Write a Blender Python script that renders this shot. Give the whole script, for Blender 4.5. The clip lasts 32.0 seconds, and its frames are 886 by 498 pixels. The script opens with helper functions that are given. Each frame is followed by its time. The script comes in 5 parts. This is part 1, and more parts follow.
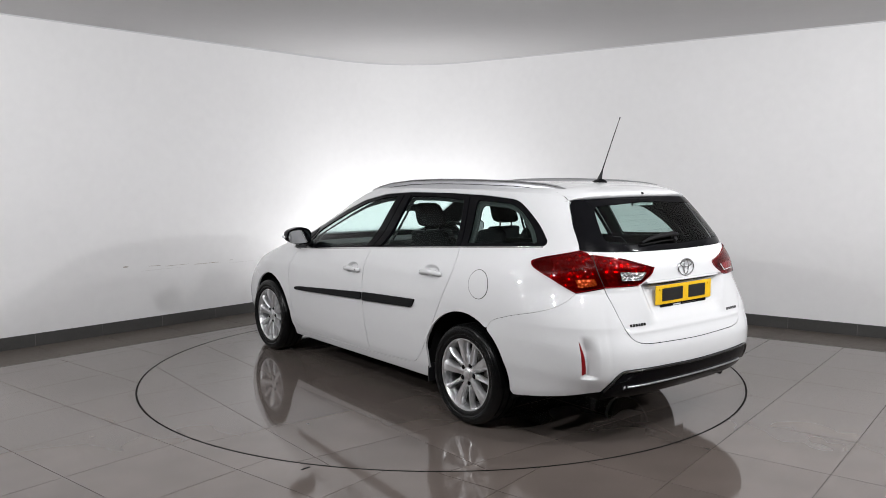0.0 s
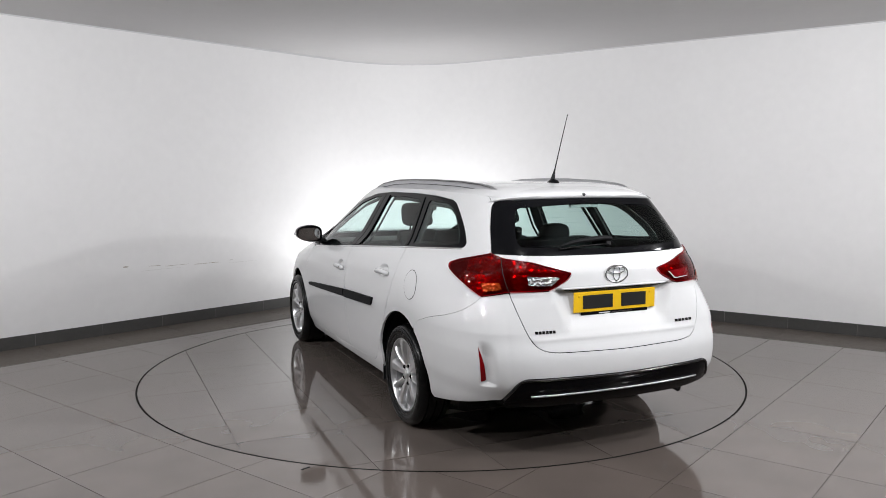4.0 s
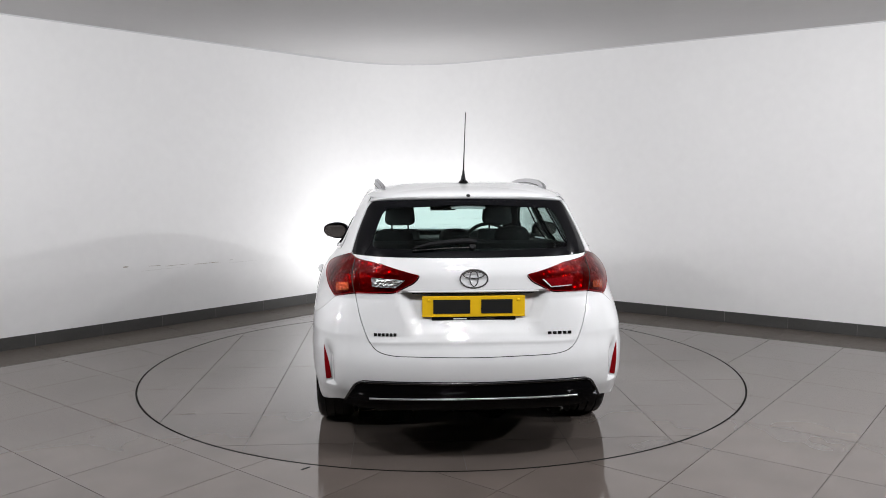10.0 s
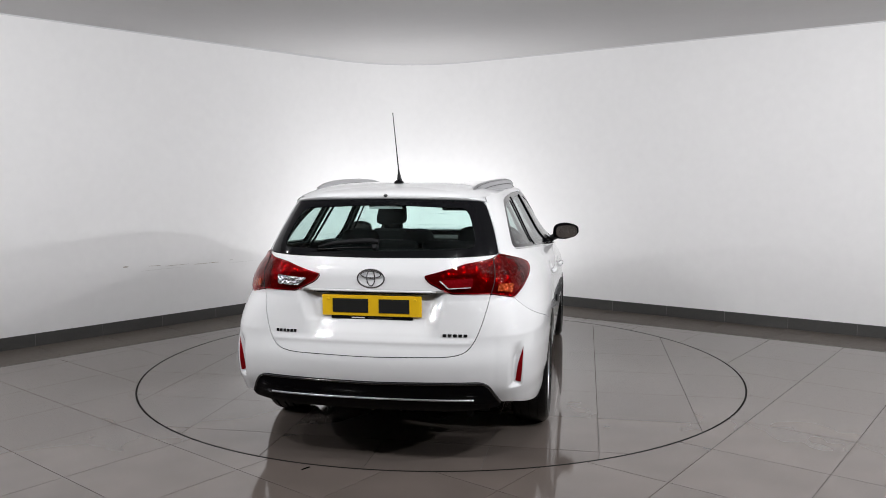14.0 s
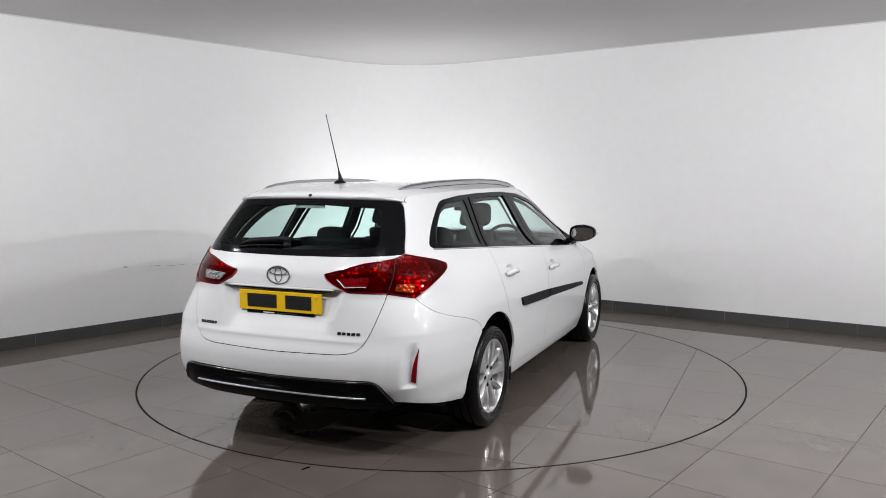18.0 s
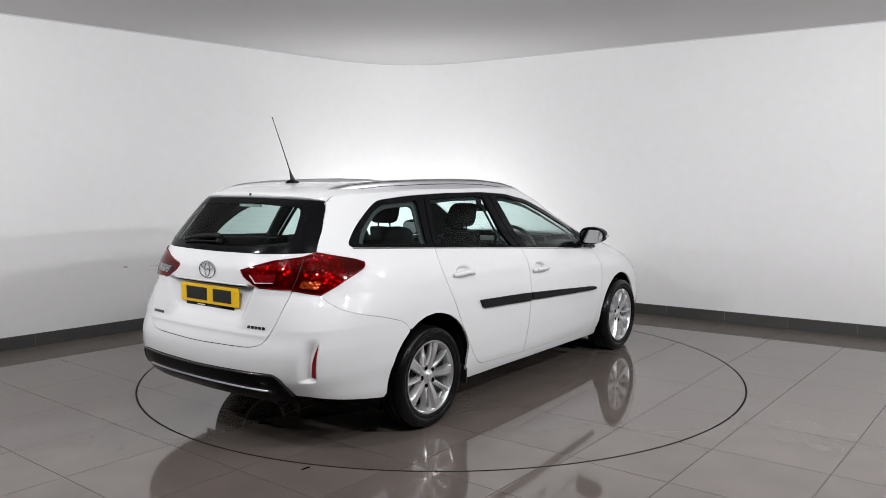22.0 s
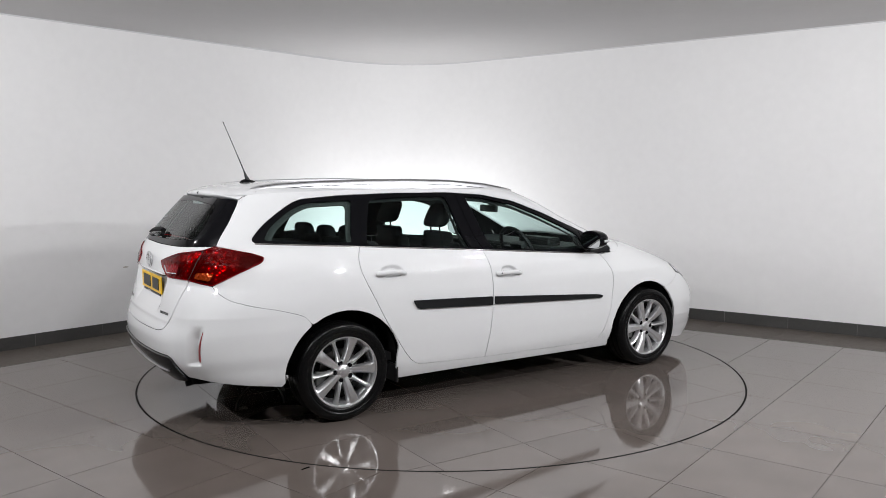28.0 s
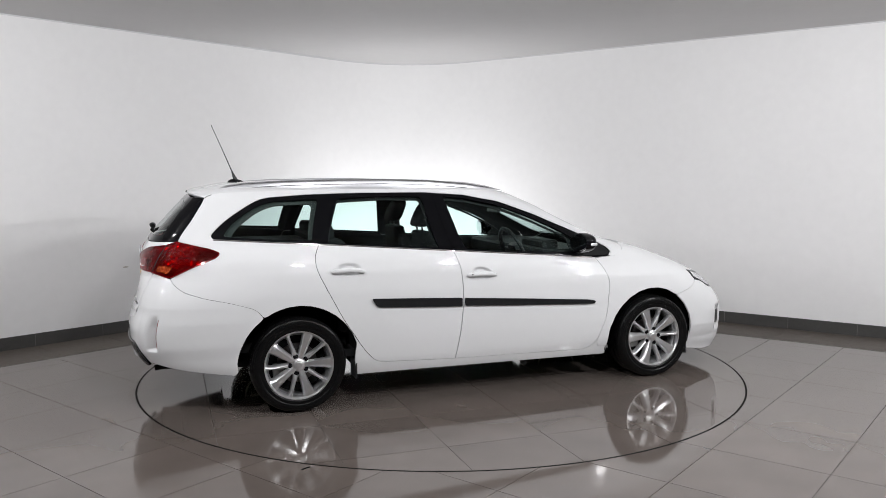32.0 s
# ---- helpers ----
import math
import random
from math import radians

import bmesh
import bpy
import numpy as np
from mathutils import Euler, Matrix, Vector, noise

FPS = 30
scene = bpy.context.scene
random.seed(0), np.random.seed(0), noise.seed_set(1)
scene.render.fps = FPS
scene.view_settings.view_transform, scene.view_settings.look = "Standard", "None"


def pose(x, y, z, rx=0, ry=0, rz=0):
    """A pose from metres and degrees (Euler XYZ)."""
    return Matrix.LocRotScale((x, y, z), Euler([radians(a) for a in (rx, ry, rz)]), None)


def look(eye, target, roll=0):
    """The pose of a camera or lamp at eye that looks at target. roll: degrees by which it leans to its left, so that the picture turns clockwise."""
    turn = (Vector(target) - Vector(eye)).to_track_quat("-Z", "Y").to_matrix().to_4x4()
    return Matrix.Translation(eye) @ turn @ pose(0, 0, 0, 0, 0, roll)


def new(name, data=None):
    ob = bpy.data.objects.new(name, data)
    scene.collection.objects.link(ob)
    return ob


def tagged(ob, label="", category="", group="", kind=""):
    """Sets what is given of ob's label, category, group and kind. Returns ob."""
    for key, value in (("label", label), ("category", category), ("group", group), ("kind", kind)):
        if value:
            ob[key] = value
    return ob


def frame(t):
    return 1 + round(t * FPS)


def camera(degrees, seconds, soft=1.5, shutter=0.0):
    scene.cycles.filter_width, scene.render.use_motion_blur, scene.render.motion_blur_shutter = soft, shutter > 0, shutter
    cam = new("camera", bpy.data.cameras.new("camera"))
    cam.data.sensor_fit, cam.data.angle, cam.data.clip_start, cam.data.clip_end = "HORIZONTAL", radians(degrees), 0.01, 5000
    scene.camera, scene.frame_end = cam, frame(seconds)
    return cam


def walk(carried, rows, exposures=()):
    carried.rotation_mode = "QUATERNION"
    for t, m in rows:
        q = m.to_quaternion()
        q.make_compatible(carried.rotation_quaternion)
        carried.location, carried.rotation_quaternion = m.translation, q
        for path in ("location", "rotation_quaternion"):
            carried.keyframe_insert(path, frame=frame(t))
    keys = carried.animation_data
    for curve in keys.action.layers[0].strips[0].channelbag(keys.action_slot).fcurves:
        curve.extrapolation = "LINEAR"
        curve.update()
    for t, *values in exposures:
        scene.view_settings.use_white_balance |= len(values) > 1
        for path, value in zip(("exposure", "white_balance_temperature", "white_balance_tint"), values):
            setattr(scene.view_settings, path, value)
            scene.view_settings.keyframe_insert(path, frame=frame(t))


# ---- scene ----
# ---- the camera stands still in front of the turntable ----
cam = camera(58.78, 32.0, soft=0.45)
VIEW = pose(0, -6.136, 1.507, 84.541, 0.118, -0.139)
walk(cam, [(0, VIEW), (32, VIEW)], exposures=[(0, 0.06), (32, 0.06)])

# ---- light: studio floods overhead in front, one flood low in the far corner ----
world = bpy.data.worlds.new("world")
scene.world = world
world.use_nodes = True
world.node_tree.nodes["Background"].inputs[0].default_value = (0.8, 0.85, 0.9, 1)
world.node_tree.nodes["Background"].inputs[1].default_value = 0.0


def area_lamp(name, eye, target, sx, sy, watts, colour=(1, 0.97, 0.93), spread=180):
    data = bpy.data.lights.new(name, "AREA")
    data.shape, data.size, data.size_y, data.energy, data.color = "RECTANGLE", sx, sy, watts, colour
    data.spread = radians(spread)
    ob = new(name, data)
    ob.matrix_world = look(eye, target)
    return ob


CEIL = 2.85
KEY_SIZE = (0.16, 0.09)
# Last two: unseen fill lamps added to soften the car's shadow on the wall.
KEY_LAMPS = [((-4.5, -2.6, 2.60), (-0.6, 0.9, 0.9), 38), ((-1.9, -3.5, 2.66), (-0.3, 1.0, 0.6), 32), ((0.3, -3.7, 2.66), (0.2, 1.0, 0.6), 28), ((2.3, -3.4, 2.66), (0.4, 1.0, 0.6), 40), ((5.0, -3.4, 2.60), (1.2, 0.9, 0.9), 76), ((-3.3, -1.9, 2.70), (-0.6, 0.9, 0.3), 14), ((3.5, -1.9, 2.70), (0.4, 0.9, 0.3), 26)]
for eye, aim, watts in KEY_LAMPS:
    area_lamp("key_light", eye, aim, *KEY_SIZE, watts, (0.975, 0.985, 1.0))
FLOODS = [((-0.56, 2.58, 0.34), 42, 14), ((-0.08, 2.58, 0.34), -42, 14)]  # place, turn, watts
for (fx, fy_, fz), turn, watts in FLOODS:
    a = radians(turn)
    area_lamp("flood_light", (fx, fy_, fz), (fx - math.sin(a), fy_ + math.cos(a), fz + 1.15), 0.30, 0.18, watts, (0.98, 0.99, 1.0))



# ---- materials ----
def nodes(name):
    m = bpy.data.materials.new(name)
    m.use_nodes = True
    nt = m.node_tree
    return m, nt, nt.nodes["Principled BSDF"]


def mat(name, colour, rough=0.5, metal=0.0, vary=0.0, scale=8.0, bump=0.0, bump_scale=60.0, coat=0.0, rough_vary=0.0, island=0.0, spec=0.5, grain=1.0):
    """A surface with colour variation at two scales, fine relief and uneven gloss."""
    m, nt, b = nodes(name)
    b.inputs["Base Color"].default_value = (*colour, 1)
    b.inputs["Roughness"].default_value = rough
    b.inputs["Metallic"].default_value = metal
    b.inputs["Coat Weight"].default_value = coat
    b.inputs["Coat Roughness"].default_value = 0.03
    b.inputs["Specular IOR Level"].default_value = spec
    tc = nt.nodes.new("ShaderNodeTexCoord")
    if vary or rough_vary:
        big, fine = nt.nodes.new("ShaderNodeTexNoise"), nt.nodes.new("ShaderNodeTexNoise")
        for n, s, d in ((big, scale, 4), (fine, scale * 9, 6)):
            n.inputs["Scale"].default_value, n.inputs["Detail"].default_value = s, d
            nt.links.new(tc.outputs["Object"], n.inputs["Vector"])
        mix = nt.nodes.new("ShaderNodeMath")
        mix.operation = "ADD"
        nt.links.new(big.outputs["Fac"], mix.inputs[0])
        mix.inputs[1].default_value = 0.5
        if grain:
            nt.links.new(fine.outputs["Fac"], mix.inputs[1])
        else:
            big.inputs["Detail"].default_value = 1.5
        if vary:
            src = mix.outputs[0]
            if island:
                info = nt.nodes.new("ShaderNodeObjectInfo")
                mul = nt.nodes.new("ShaderNodeMath")
                mul.operation, mul.inputs[1].default_value = "MULTIPLY_ADD", island
                nt.links.new(info.outputs["Random"], mul.inputs[0])
                nt.links.new(src, mul.inputs[2])
                src = mul.outputs[0]
            ramp = nt.nodes.new("ShaderNodeMapRange")
            ramp.inputs["From Min"].default_value, ramp.inputs["From Max"].default_value = 0.6, 1.4 + island
            ramp.inputs["To Min"].default_value, ramp.inputs["To Max"].default_value = 1 - vary, 1 + vary
            nt.links.new(src, ramp.inputs["Value"])
            hue = nt.nodes.new("ShaderNodeHueSaturation")
            hue.inputs["Color"].default_value = (*colour, 1)
            nt.links.new(ramp.outputs["Result"], hue.inputs["Value"])
            nt.links.new(hue.outputs["Color"], b.inputs["Base Color"])
        if rough_vary:
            rr = nt.nodes.new("ShaderNodeMapRange")
            rr.inputs["From Min"].default_value, rr.inputs["From Max"].default_value = 0.6, 1.4
            rr.inputs["To Min"].default_value, rr.inputs["To Max"].default_value = max(0, rough - rough_vary), rough + rough_vary
            nt.links.new(mix.outputs[0], rr.inputs["Value"])
            nt.links.new(rr.outputs["Result"], b.inputs["Roughness"])
    if bump:
        n, bp = nt.nodes.new("ShaderNodeTexNoise"), nt.nodes.new("ShaderNodeBump")
        n.inputs["Scale"].default_value, n.inputs["Detail"].default_value = bump_scale, 5
        bp.inputs["Strength"].default_value, bp.inputs["Distance"].default_value = bump, 0.01
        nt.links.new(tc.outputs["Object"], n.inputs["Vector"])
        nt.links.new(n.outputs["Fac"], bp.inputs["Height"])
        nt.links.new(bp.outputs["Normal"], b.inputs["Normal"])
    return m


def glass(name, tint, base=0.06, rough=0.0):
    """A thin pane: tinted clear sheet with mirror gloss by Fresnel."""
    m, nt, b = nodes(name)
    nt.nodes.remove(b)
    clear, gloss, mix, face = (nt.nodes.new("ShaderNode" + n) for n in ("BsdfTransparent", "BsdfGlossy", "MixShader", "LayerWeight"))
    power, fr = nt.nodes.new("ShaderNodeMath"), nt.nodes.new("ShaderNodeMath")
    power.operation, power.inputs[1].default_value = "POWER", 5.0
    fr.operation, fr.inputs[1].default_value, fr.inputs[2].default_value = "MULTIPLY_ADD", 1 - base, base
    face.inputs[0].default_value = 0.5
    nt.links.new(face.outputs["Facing"], power.inputs[0])
    nt.links.new(power.outputs[0], fr.inputs[0])
    clear.inputs[0].default_value = (*tint, 1)
    gloss.inputs["Roughness"].default_value = rough
    nt.links.new(fr.outputs[0], mix.inputs[0])
    nt.links.new(clear.outputs[0], mix.inputs[1])
    nt.links.new(gloss.outputs[0], mix.inputs[2])
    nt.links.new(mix.outputs[0], nt.nodes["Material Output"].inputs[0])
    return m


def glow(name, colour, strength):
    m, nt, b = nodes(name)
    b.inputs["Base Color"].default_value = (*colour, 1)
    b.inputs["Emission Color"].default_value = (*colour, 1)
    b.inputs["Emission Strength"].default_value = strength
    return m


WALL = mat("white_wall_paint", (0.80, 0.792, 0.795), 0.55, vary=0.025, scale=1.3, bump=0.02, bump_scale=35)
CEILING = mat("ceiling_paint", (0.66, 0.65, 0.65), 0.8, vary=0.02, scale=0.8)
TILE = mat("polished_floor_tile", (0.124, 0.103, 0.092), 0.065, spec=0.9, vary=0.24, scale=2.4, island=0.3, grain=0)
BORDER = mat("dark_floor_tile", (0.088, 0.074, 0.063), 0.5, vary=0.14, scale=3, rough_vary=0.08, island=0.25, spec=0.3)
SKIRT = mat("charcoal_skirting_tile", (0.062, 0.060, 0.058), 0.38, vary=0.15, scale=6, island=0.3)
GROUT = mat("grey_grout", (0.075, 0.064, 0.057), 0.9, vary=0.2, scale=12)
PALE_GROUT = mat("pale_grout", (0.17, 0.165, 0.16), 0.9, vary=0.2, scale=12)
RUBBER = mat("black_rubber", (0.0045, 0.0045, 0.0047), 0.24, vary=0.2, scale=9, bump=0.08, bump_scale=90, spec=0.2)
PAINT = mat("white_car_paint", (0.675, 0.675, 0.685), 0.4, coat=1.0, vary=0.008, scale=3, spec=0.04)
LINING = mat("dark_inner_lining", (0.013, 0.013, 0.014), 0.85, vary=0.2, scale=14)
GLOSS_BLACK = mat("gloss_black_plastic", (0.004, 0.004, 0.005), 0.08, vary=0.1, spec=0.25)
BLACK = mat("satin_black_plastic", (0.009, 0.009, 0.010), 0.42, vary=0.15, bump=0.05, bump_scale=300)
RING_BLACK = mat("black_ring_gap", (0.004, 0.004, 0.004), 0.7, vary=0.4, scale=5, spec=0.08)
VALANCE = mat("black_valance_plastic", (0.003, 0.003, 0.004), 0.10, vary=0.1, spec=0.06)
EDGE_BLACK = mat("polished_black_edge", (0.004, 0.004, 0.005), 0.14, vary=0.1, spec=0.9)
MATT_BLACK = mat("matt_black_plastic", (0.008, 0.008, 0.009), 0.6, vary=0.15, bump=0.05, bump_scale=300, spec=0.15)
# Dark grey chosen to dim reflections and fill from the unseen closing walls.
BACK_WALL = mat("unseen_wall_dark", (0.16, 0.16, 0.165), 0.7, vary=0.04, scale=1.3, bump=0.02, bump_scale=35)
CHROME = mat("chrome", (0.80, 0.80, 0.81), 0.07, 1.0, vary=0.03)
BADGE_CHROME = mat("brushed_badge_chrome", (0.80, 0.80, 0.81), 0.24, 1.0, vary=0.03)
SILVER = mat("satin_silver_rail", (0.48, 0.48, 0.50), 0.32, 0.8, vary=0.05)
ALLOY = mat("silver_alloy", (0.68, 0.68, 0.69), 0.28, 0.85, vary=0.05, scale=10, coat=0.3)
CALIPER = mat("cast_caliper", (0.30, 0.30, 0.29), 0.5, 0.4, vary=0.15, scale=30)
DISC_STEEL = mat("brake_steel", (0.16, 0.15, 0.145), 0.4, 1.0, vary=0.2, scale=20)
SIDE_GLASS = glass("green_tinted_glass", (0.78, 0.89, 0.87), 0.014)
REAR_GLASS = glass("tinted_rear_glass", (0.66, 0.79, 0.76), 0.018)
# Rim silver at half value: shade inside the wheel put into the colour.
BARREL = mat("shaded_silver_barrel", (0.34, 0.34, 0.35), 0.35, 0.8, vary=0.1, scale=8)
DARK_CHROME = mat("dark_chrome", (0.16, 0.16, 0.165), 0.2, 1.0, vary=0.1)
FABRIC = mat("charcoal_seat_fabric", (0.0085, 0.0085, 0.0095), 0.9, vary=0.25, scale=25, bump=0.2, bump_scale=200)
HEADLINER = mat("grey_headliner", (0.38, 0.38, 0.37), 0.95, vary=0.06, scale=20)
TRIM_GREY = mat("grey_pillar_trim", (0.045, 0.048, 0.046), 0.8, vary=0.06, scale=20)
DASH = mat("dark_grey_dash", (0.008, 0.0085, 0.009), 0.6, vary=0.15, bump=0.1, bump_scale=250)


WINDOW_BLACK = mat("black_window_border", (0.004, 0.004, 0.005), 0.1, vary=0.1, spec=0.1)


def cells(name, colour, size, metal=0.6, relief=0.4):
    """A lamp lens over faceted reflector cells."""
    m = mat(name, colour, 0.16, metal, vary=0.45, scale=14, coat=0.2, spec=0.2)
    nt, b = m.node_tree, m.node_tree.nodes["Principled BSDF"]
    tc, v, bp = nt.nodes.new("ShaderNodeTexCoord"), nt.nodes.new("ShaderNodeTexVoronoi"), nt.nodes.new("ShaderNodeBump")
    v.inputs["Scale"].default_value = size
    v.feature = "F1"
    bp.inputs["Strength"].default_value, bp.inputs["Distance"].default_value = relief, 0.008
    nt.links.new(tc.outputs["Object"], v.inputs["Vector"])
    nt.links.new(v.outputs["Distance"], bp.inputs["Height"])
    nt.links.new(bp.outputs["Normal"], b.inputs["Normal"])
    return m


RED = mat("red_lamp_edge", (0.22, 0.002, 0.005), 0.12, vary=0.1, scale=30, coat=0.2)
BOWL = cells("faceted_reflector_bowl", (0.40, 0.29, 0.29), 40, 0.6, 0.55)
RED_GLASS = glass("red_lamp_glass", (0.50, 0.006, 0.012), 0.02)
FOG_RED = cells("red_fog_cells", (0.26, 0.004, 0.008), 60, 0.5, 0.25)
REFLEX = mat("red_reflector", (0.19, 0.002, 0.004), 0.3, vary=0.2, scale=40, spec=0.15)
DEEP_RED = cells("deep_red_lens", (0.16, 0.02, 0.02), 55, 0.3, 0.12)
AMBER = cells("amber_lamp_cells", (0.31, 0.036, 0.005), 62, 0.5, 0.45)
HIGH_LAMP = cells("pale_lamp_cells", (0.55, 0.56, 0.56), 120, 0.1, 0.3)
MIRROR = mat("mirror_glass", (0.55, 0.56, 0.57), 0.02, 1.0)
CRYSTAL = cells("crystal_lamp_cells", (0.42, 0.41, 0.42), 70, 0.8, 1.0)
CLEAR = cells("clear_lamp_cells", (0.78, 0.78, 0.80), 75, 0.5)
YELLOW = mat("yellow_plate", (0.78, 0.47, 0.01), 0.35, vary=0.03, scale=30)
INK = mat("black_ink", (0.012, 0.012, 0.012), 0.4)
UNDER = mat("dark_underbody", (0.009, 0.009, 0.009), 0.85, vary=0.3, scale=10, spec=0.08)
LAMP_CASE = mat("black_lamp_housing", (0.03, 0.03, 0.03), 0.5, vary=0.1)
LAMP_FACE = glow("lamp_diffuser", (0.98, 0.99, 1.0), 3.0)
SCUFF = mat("brown_scuff", (0.45, 0.41, 0.37), 0.7, vary=0.3, scale=20)
SMUDGE = mat("grey_smudge", (0.62, 0.61, 0.60), 0.7, vary=0.12, scale=15)


# ---- mesh helpers ----
from mathutils import geometry


def mesh_ob(name, verts, faces, mats, parent=None, label="", smooth=False, idx=None):
    me = bpy.data.meshes.new(name)
    me.from_pydata([tuple(v) for v in verts], [], faces)
    for m in mats if isinstance(mats, (list, tuple)) else [mats]:
        me.materials.append(m)
    if idx is not None:
        me.polygons.foreach_set("material_index", idx)
    if smooth:
        me.polygons.foreach_set("use_smooth", [True] * len(me.polygons))
    me.update()
    ob = new(name, me)
    ob.parent = parent
    if label:
        tagged(ob, label)
    return ob


def part(name, bm, material, parent, label="", smooth=False):
    me = bpy.data.meshes.new(name)
    bm.to_mesh(me)
    bm.free()
    for m in material if isinstance(material, (list, tuple)) else [material]:
        me.materials.append(m)
    if smooth:
        me.polygons.foreach_set("use_smooth", [True] * len(me.polygons))
        me.set_sharp_from_angle(angle=radians(38))
    ob = new(name, me)
    ob.parent = parent
    if label:
        tagged(ob, label)
    return ob


def box(bm, x0, x1, y0, y1, z0, z1, bevel=0.0, seg=2):
    g = bmesh.ops.create_cube(bm, size=1, matrix=Matrix.LocRotScale(((x0 + x1) / 2, (y0 + y1) / 2, (z0 + z1) / 2), None, (abs(x1 - x0), abs(y1 - y0), abs(z1 - z0))))
    if bevel:
        ed = list({e for v in g["verts"] for e in v.link_edges})
        bmesh.ops.bevel(bm, geom=ed, offset=bevel, segments=seg, affect="EDGES", profile=0.7)


def tube(path, radius, sides=10, closed=False, flat=1.0):
    """Vertices and faces of a rod along a path; radius may vary along it."""
    n = len(path)
    rad = radius if isinstance(radius, (list, tuple)) else [radius] * n
    verts, faces = [], []
    for i, p in enumerate(path):
        a, b = Vector(path[max(i - 1, 0)]), Vector(path[min(i + 1, n - 1)])
        d = (b - a).normalized()
        u = d.cross(Vector((0, 0, 1)))
        u = u.normalized() if u.length > 1e-4 else Vector((1, 0, 0))
        v = u.cross(d)
        for k in range(sides):
            t = 2 * math.pi * k / sides
            verts.append(Vector(p) + rad[i] * (math.cos(t) * u + math.sin(t) * v * flat))
    for i in range(n - 1):
        for k in range(sides):
            faces.append((i * sides + k, i * sides + (k + 1) % sides, (i + 1) * sides + (k + 1) % sides, (i + 1) * sides + k))
    faces.append(tuple(range(sides))[::-1])
    faces.append(tuple((n - 1) * sides + k for k in range(sides)))
    return verts, faces


def lathe(profile, steps=48, axis="y"):
    """Turns (radius, along) pairs round an axis."""
    verts, faces, m = [], [], len(profile)
    for k in range(steps):
        t = 2 * math.pi * k / steps
        for r, a in profile:
            verts.append((r * math.cos(t), a, r * math.sin(t)) if axis == "y" else (r * math.cos(t), r * math.sin(t), a))
    for k in range(steps):
        for i in range(m - 1):
            a, b = k * m + i, (k + 1) % steps * m + i
            faces.append((a, a + 1, b + 1, b))
    return verts, faces


def rounded(pts, r=0.03, seg=4):
    """A closed outline with its corners rounded off."""
    out, n = [], len(pts)
    for i in range(n):
        p, a, b = Vector(pts[i][:2]), Vector(pts[i - 1][:2]), Vector(pts[(i + 1) % n][:2])
        rr = pts[i][2] if len(pts[i]) > 2 else r
        la, lb = (a - p).length, (b - p).length
        ca, cb = min(rr, la * 0.48), min(rr, lb * 0.48)
        if ca < 1e-4 or cb < 1e-4:
            out.append(p)
            continue
        s, e = p + (a - p) / la * ca, p + (b - p) / lb * cb
        for k in range(seg + 1):
            t = k / seg
            out.append((1 - t) ** 2 * s + 2 * t * (1 - t) * p + t * t * e)
    return out


def resample(poly, step):
    out, n = [], len(poly)
    for i in range(n):
        a, b = poly[i], poly[(i + 1) % n]
        m = max(1, int((b - a).length / step + 0.5))
        out += [a + (b - a) * (k / m) for k in range(m)]
    return out


def inset(poly, d):
    """Moves a closed outline inwards by d."""
    n = len(poly)
    area = sum(poly[i - 1].cross(poly[i]) for i in range(n))
    s = 1 if area > 0 else -1
    out = []
    for i in range(n):
        a, b = poly[i - 1], poly[(i + 1) % n]
        t = b - a
        t = t.normalized() if t.length > 1e-9 else Vector((1, 0))
        out.append(poly[i] + Vector((-t.y, t.x)) * (d * s))
    return out


def inside_mask(P, poly):
    q = np.array([(v[0], v[1]) for v in poly])
    x, y = P[:, 0][:, None], P[:, 1][:, None]
    x1, y1 = q[:, 0], q[:, 1]
    x2, y2 = np.roll(x1, -1), np.roll(y1, -1)
    c = ((y1 > y) != (y2 > y)) & (x < (x2 - x1) * (y - y1) / np.where(y2 == y1, 1e-12, y2 - y1) + x1)
    return c.sum(1) % 2 == 1


def fill(outer, holes=(), step=0.04, stepy=None, dense=()):
    """Triangles that fill an outline with holes, with a grid of inner points."""
    loops = [outer, *holes]
    pts, edges = [], []
    for lp in loops:
        o = len(pts)
        pts += [Vector(p) for p in lp]
        edges += [(o + i, o + (i + 1) % len(lp)) for i in range(len(lp))]
    B = np.array([(p.x, p.y) for p in pts])
    if step:
        sy = stepy or step
        gx = np.arange(B[:, 0].min(), B[:, 0].max(), step)
        gy = np.arange(B[:, 1].min() + sy / 2, B[:, 1].max(), sy)
        G = np.stack(np.meshgrid(gx, gy), -1).reshape(-1, 2)
        for q0, z0, rq, rz, d in dense:
            for s in (1, -1):
                D = np.stack(np.meshgrid(np.arange(s * q0 - rq, s * q0 + rq, d), np.arange(z0 - rz, z0 + rz, d)), -1).reshape(-1, 2)
                G = np.concatenate([G[~((abs(G[:, 0] - s * q0) < rq) & (abs(G[:, 1] - z0) < rz))], D])
        ok = inside_mask(G, outer)
        for h in holes:
            ok &= ~inside_mask(G, h)
        G = G[ok]
        if len(G):
            near = np.full(len(G), 1e9)
            for i in range(0, len(B), 200):
                near = np.minimum(near, (((G[:, None] - B[None, i:i + 200]) / (step, sy)) ** 2).sum(2).min(1))
            pts += [Vector(g) for g in G[near > 0.12]]
    v, e, f, *_ = geometry.delaunay_2d_cdt(pts, edges, [], 0, 1e-6)
    V = np.array([(a.x, a.y) for a in v])
    F = np.array([list(t) for t in f if len(t) == 3])
    C = V[F].mean(1)
    ok = inside_mask(C, outer)
    for h in holes:
        ok &= ~inside_mask(C, h)
    return V, F[ok]


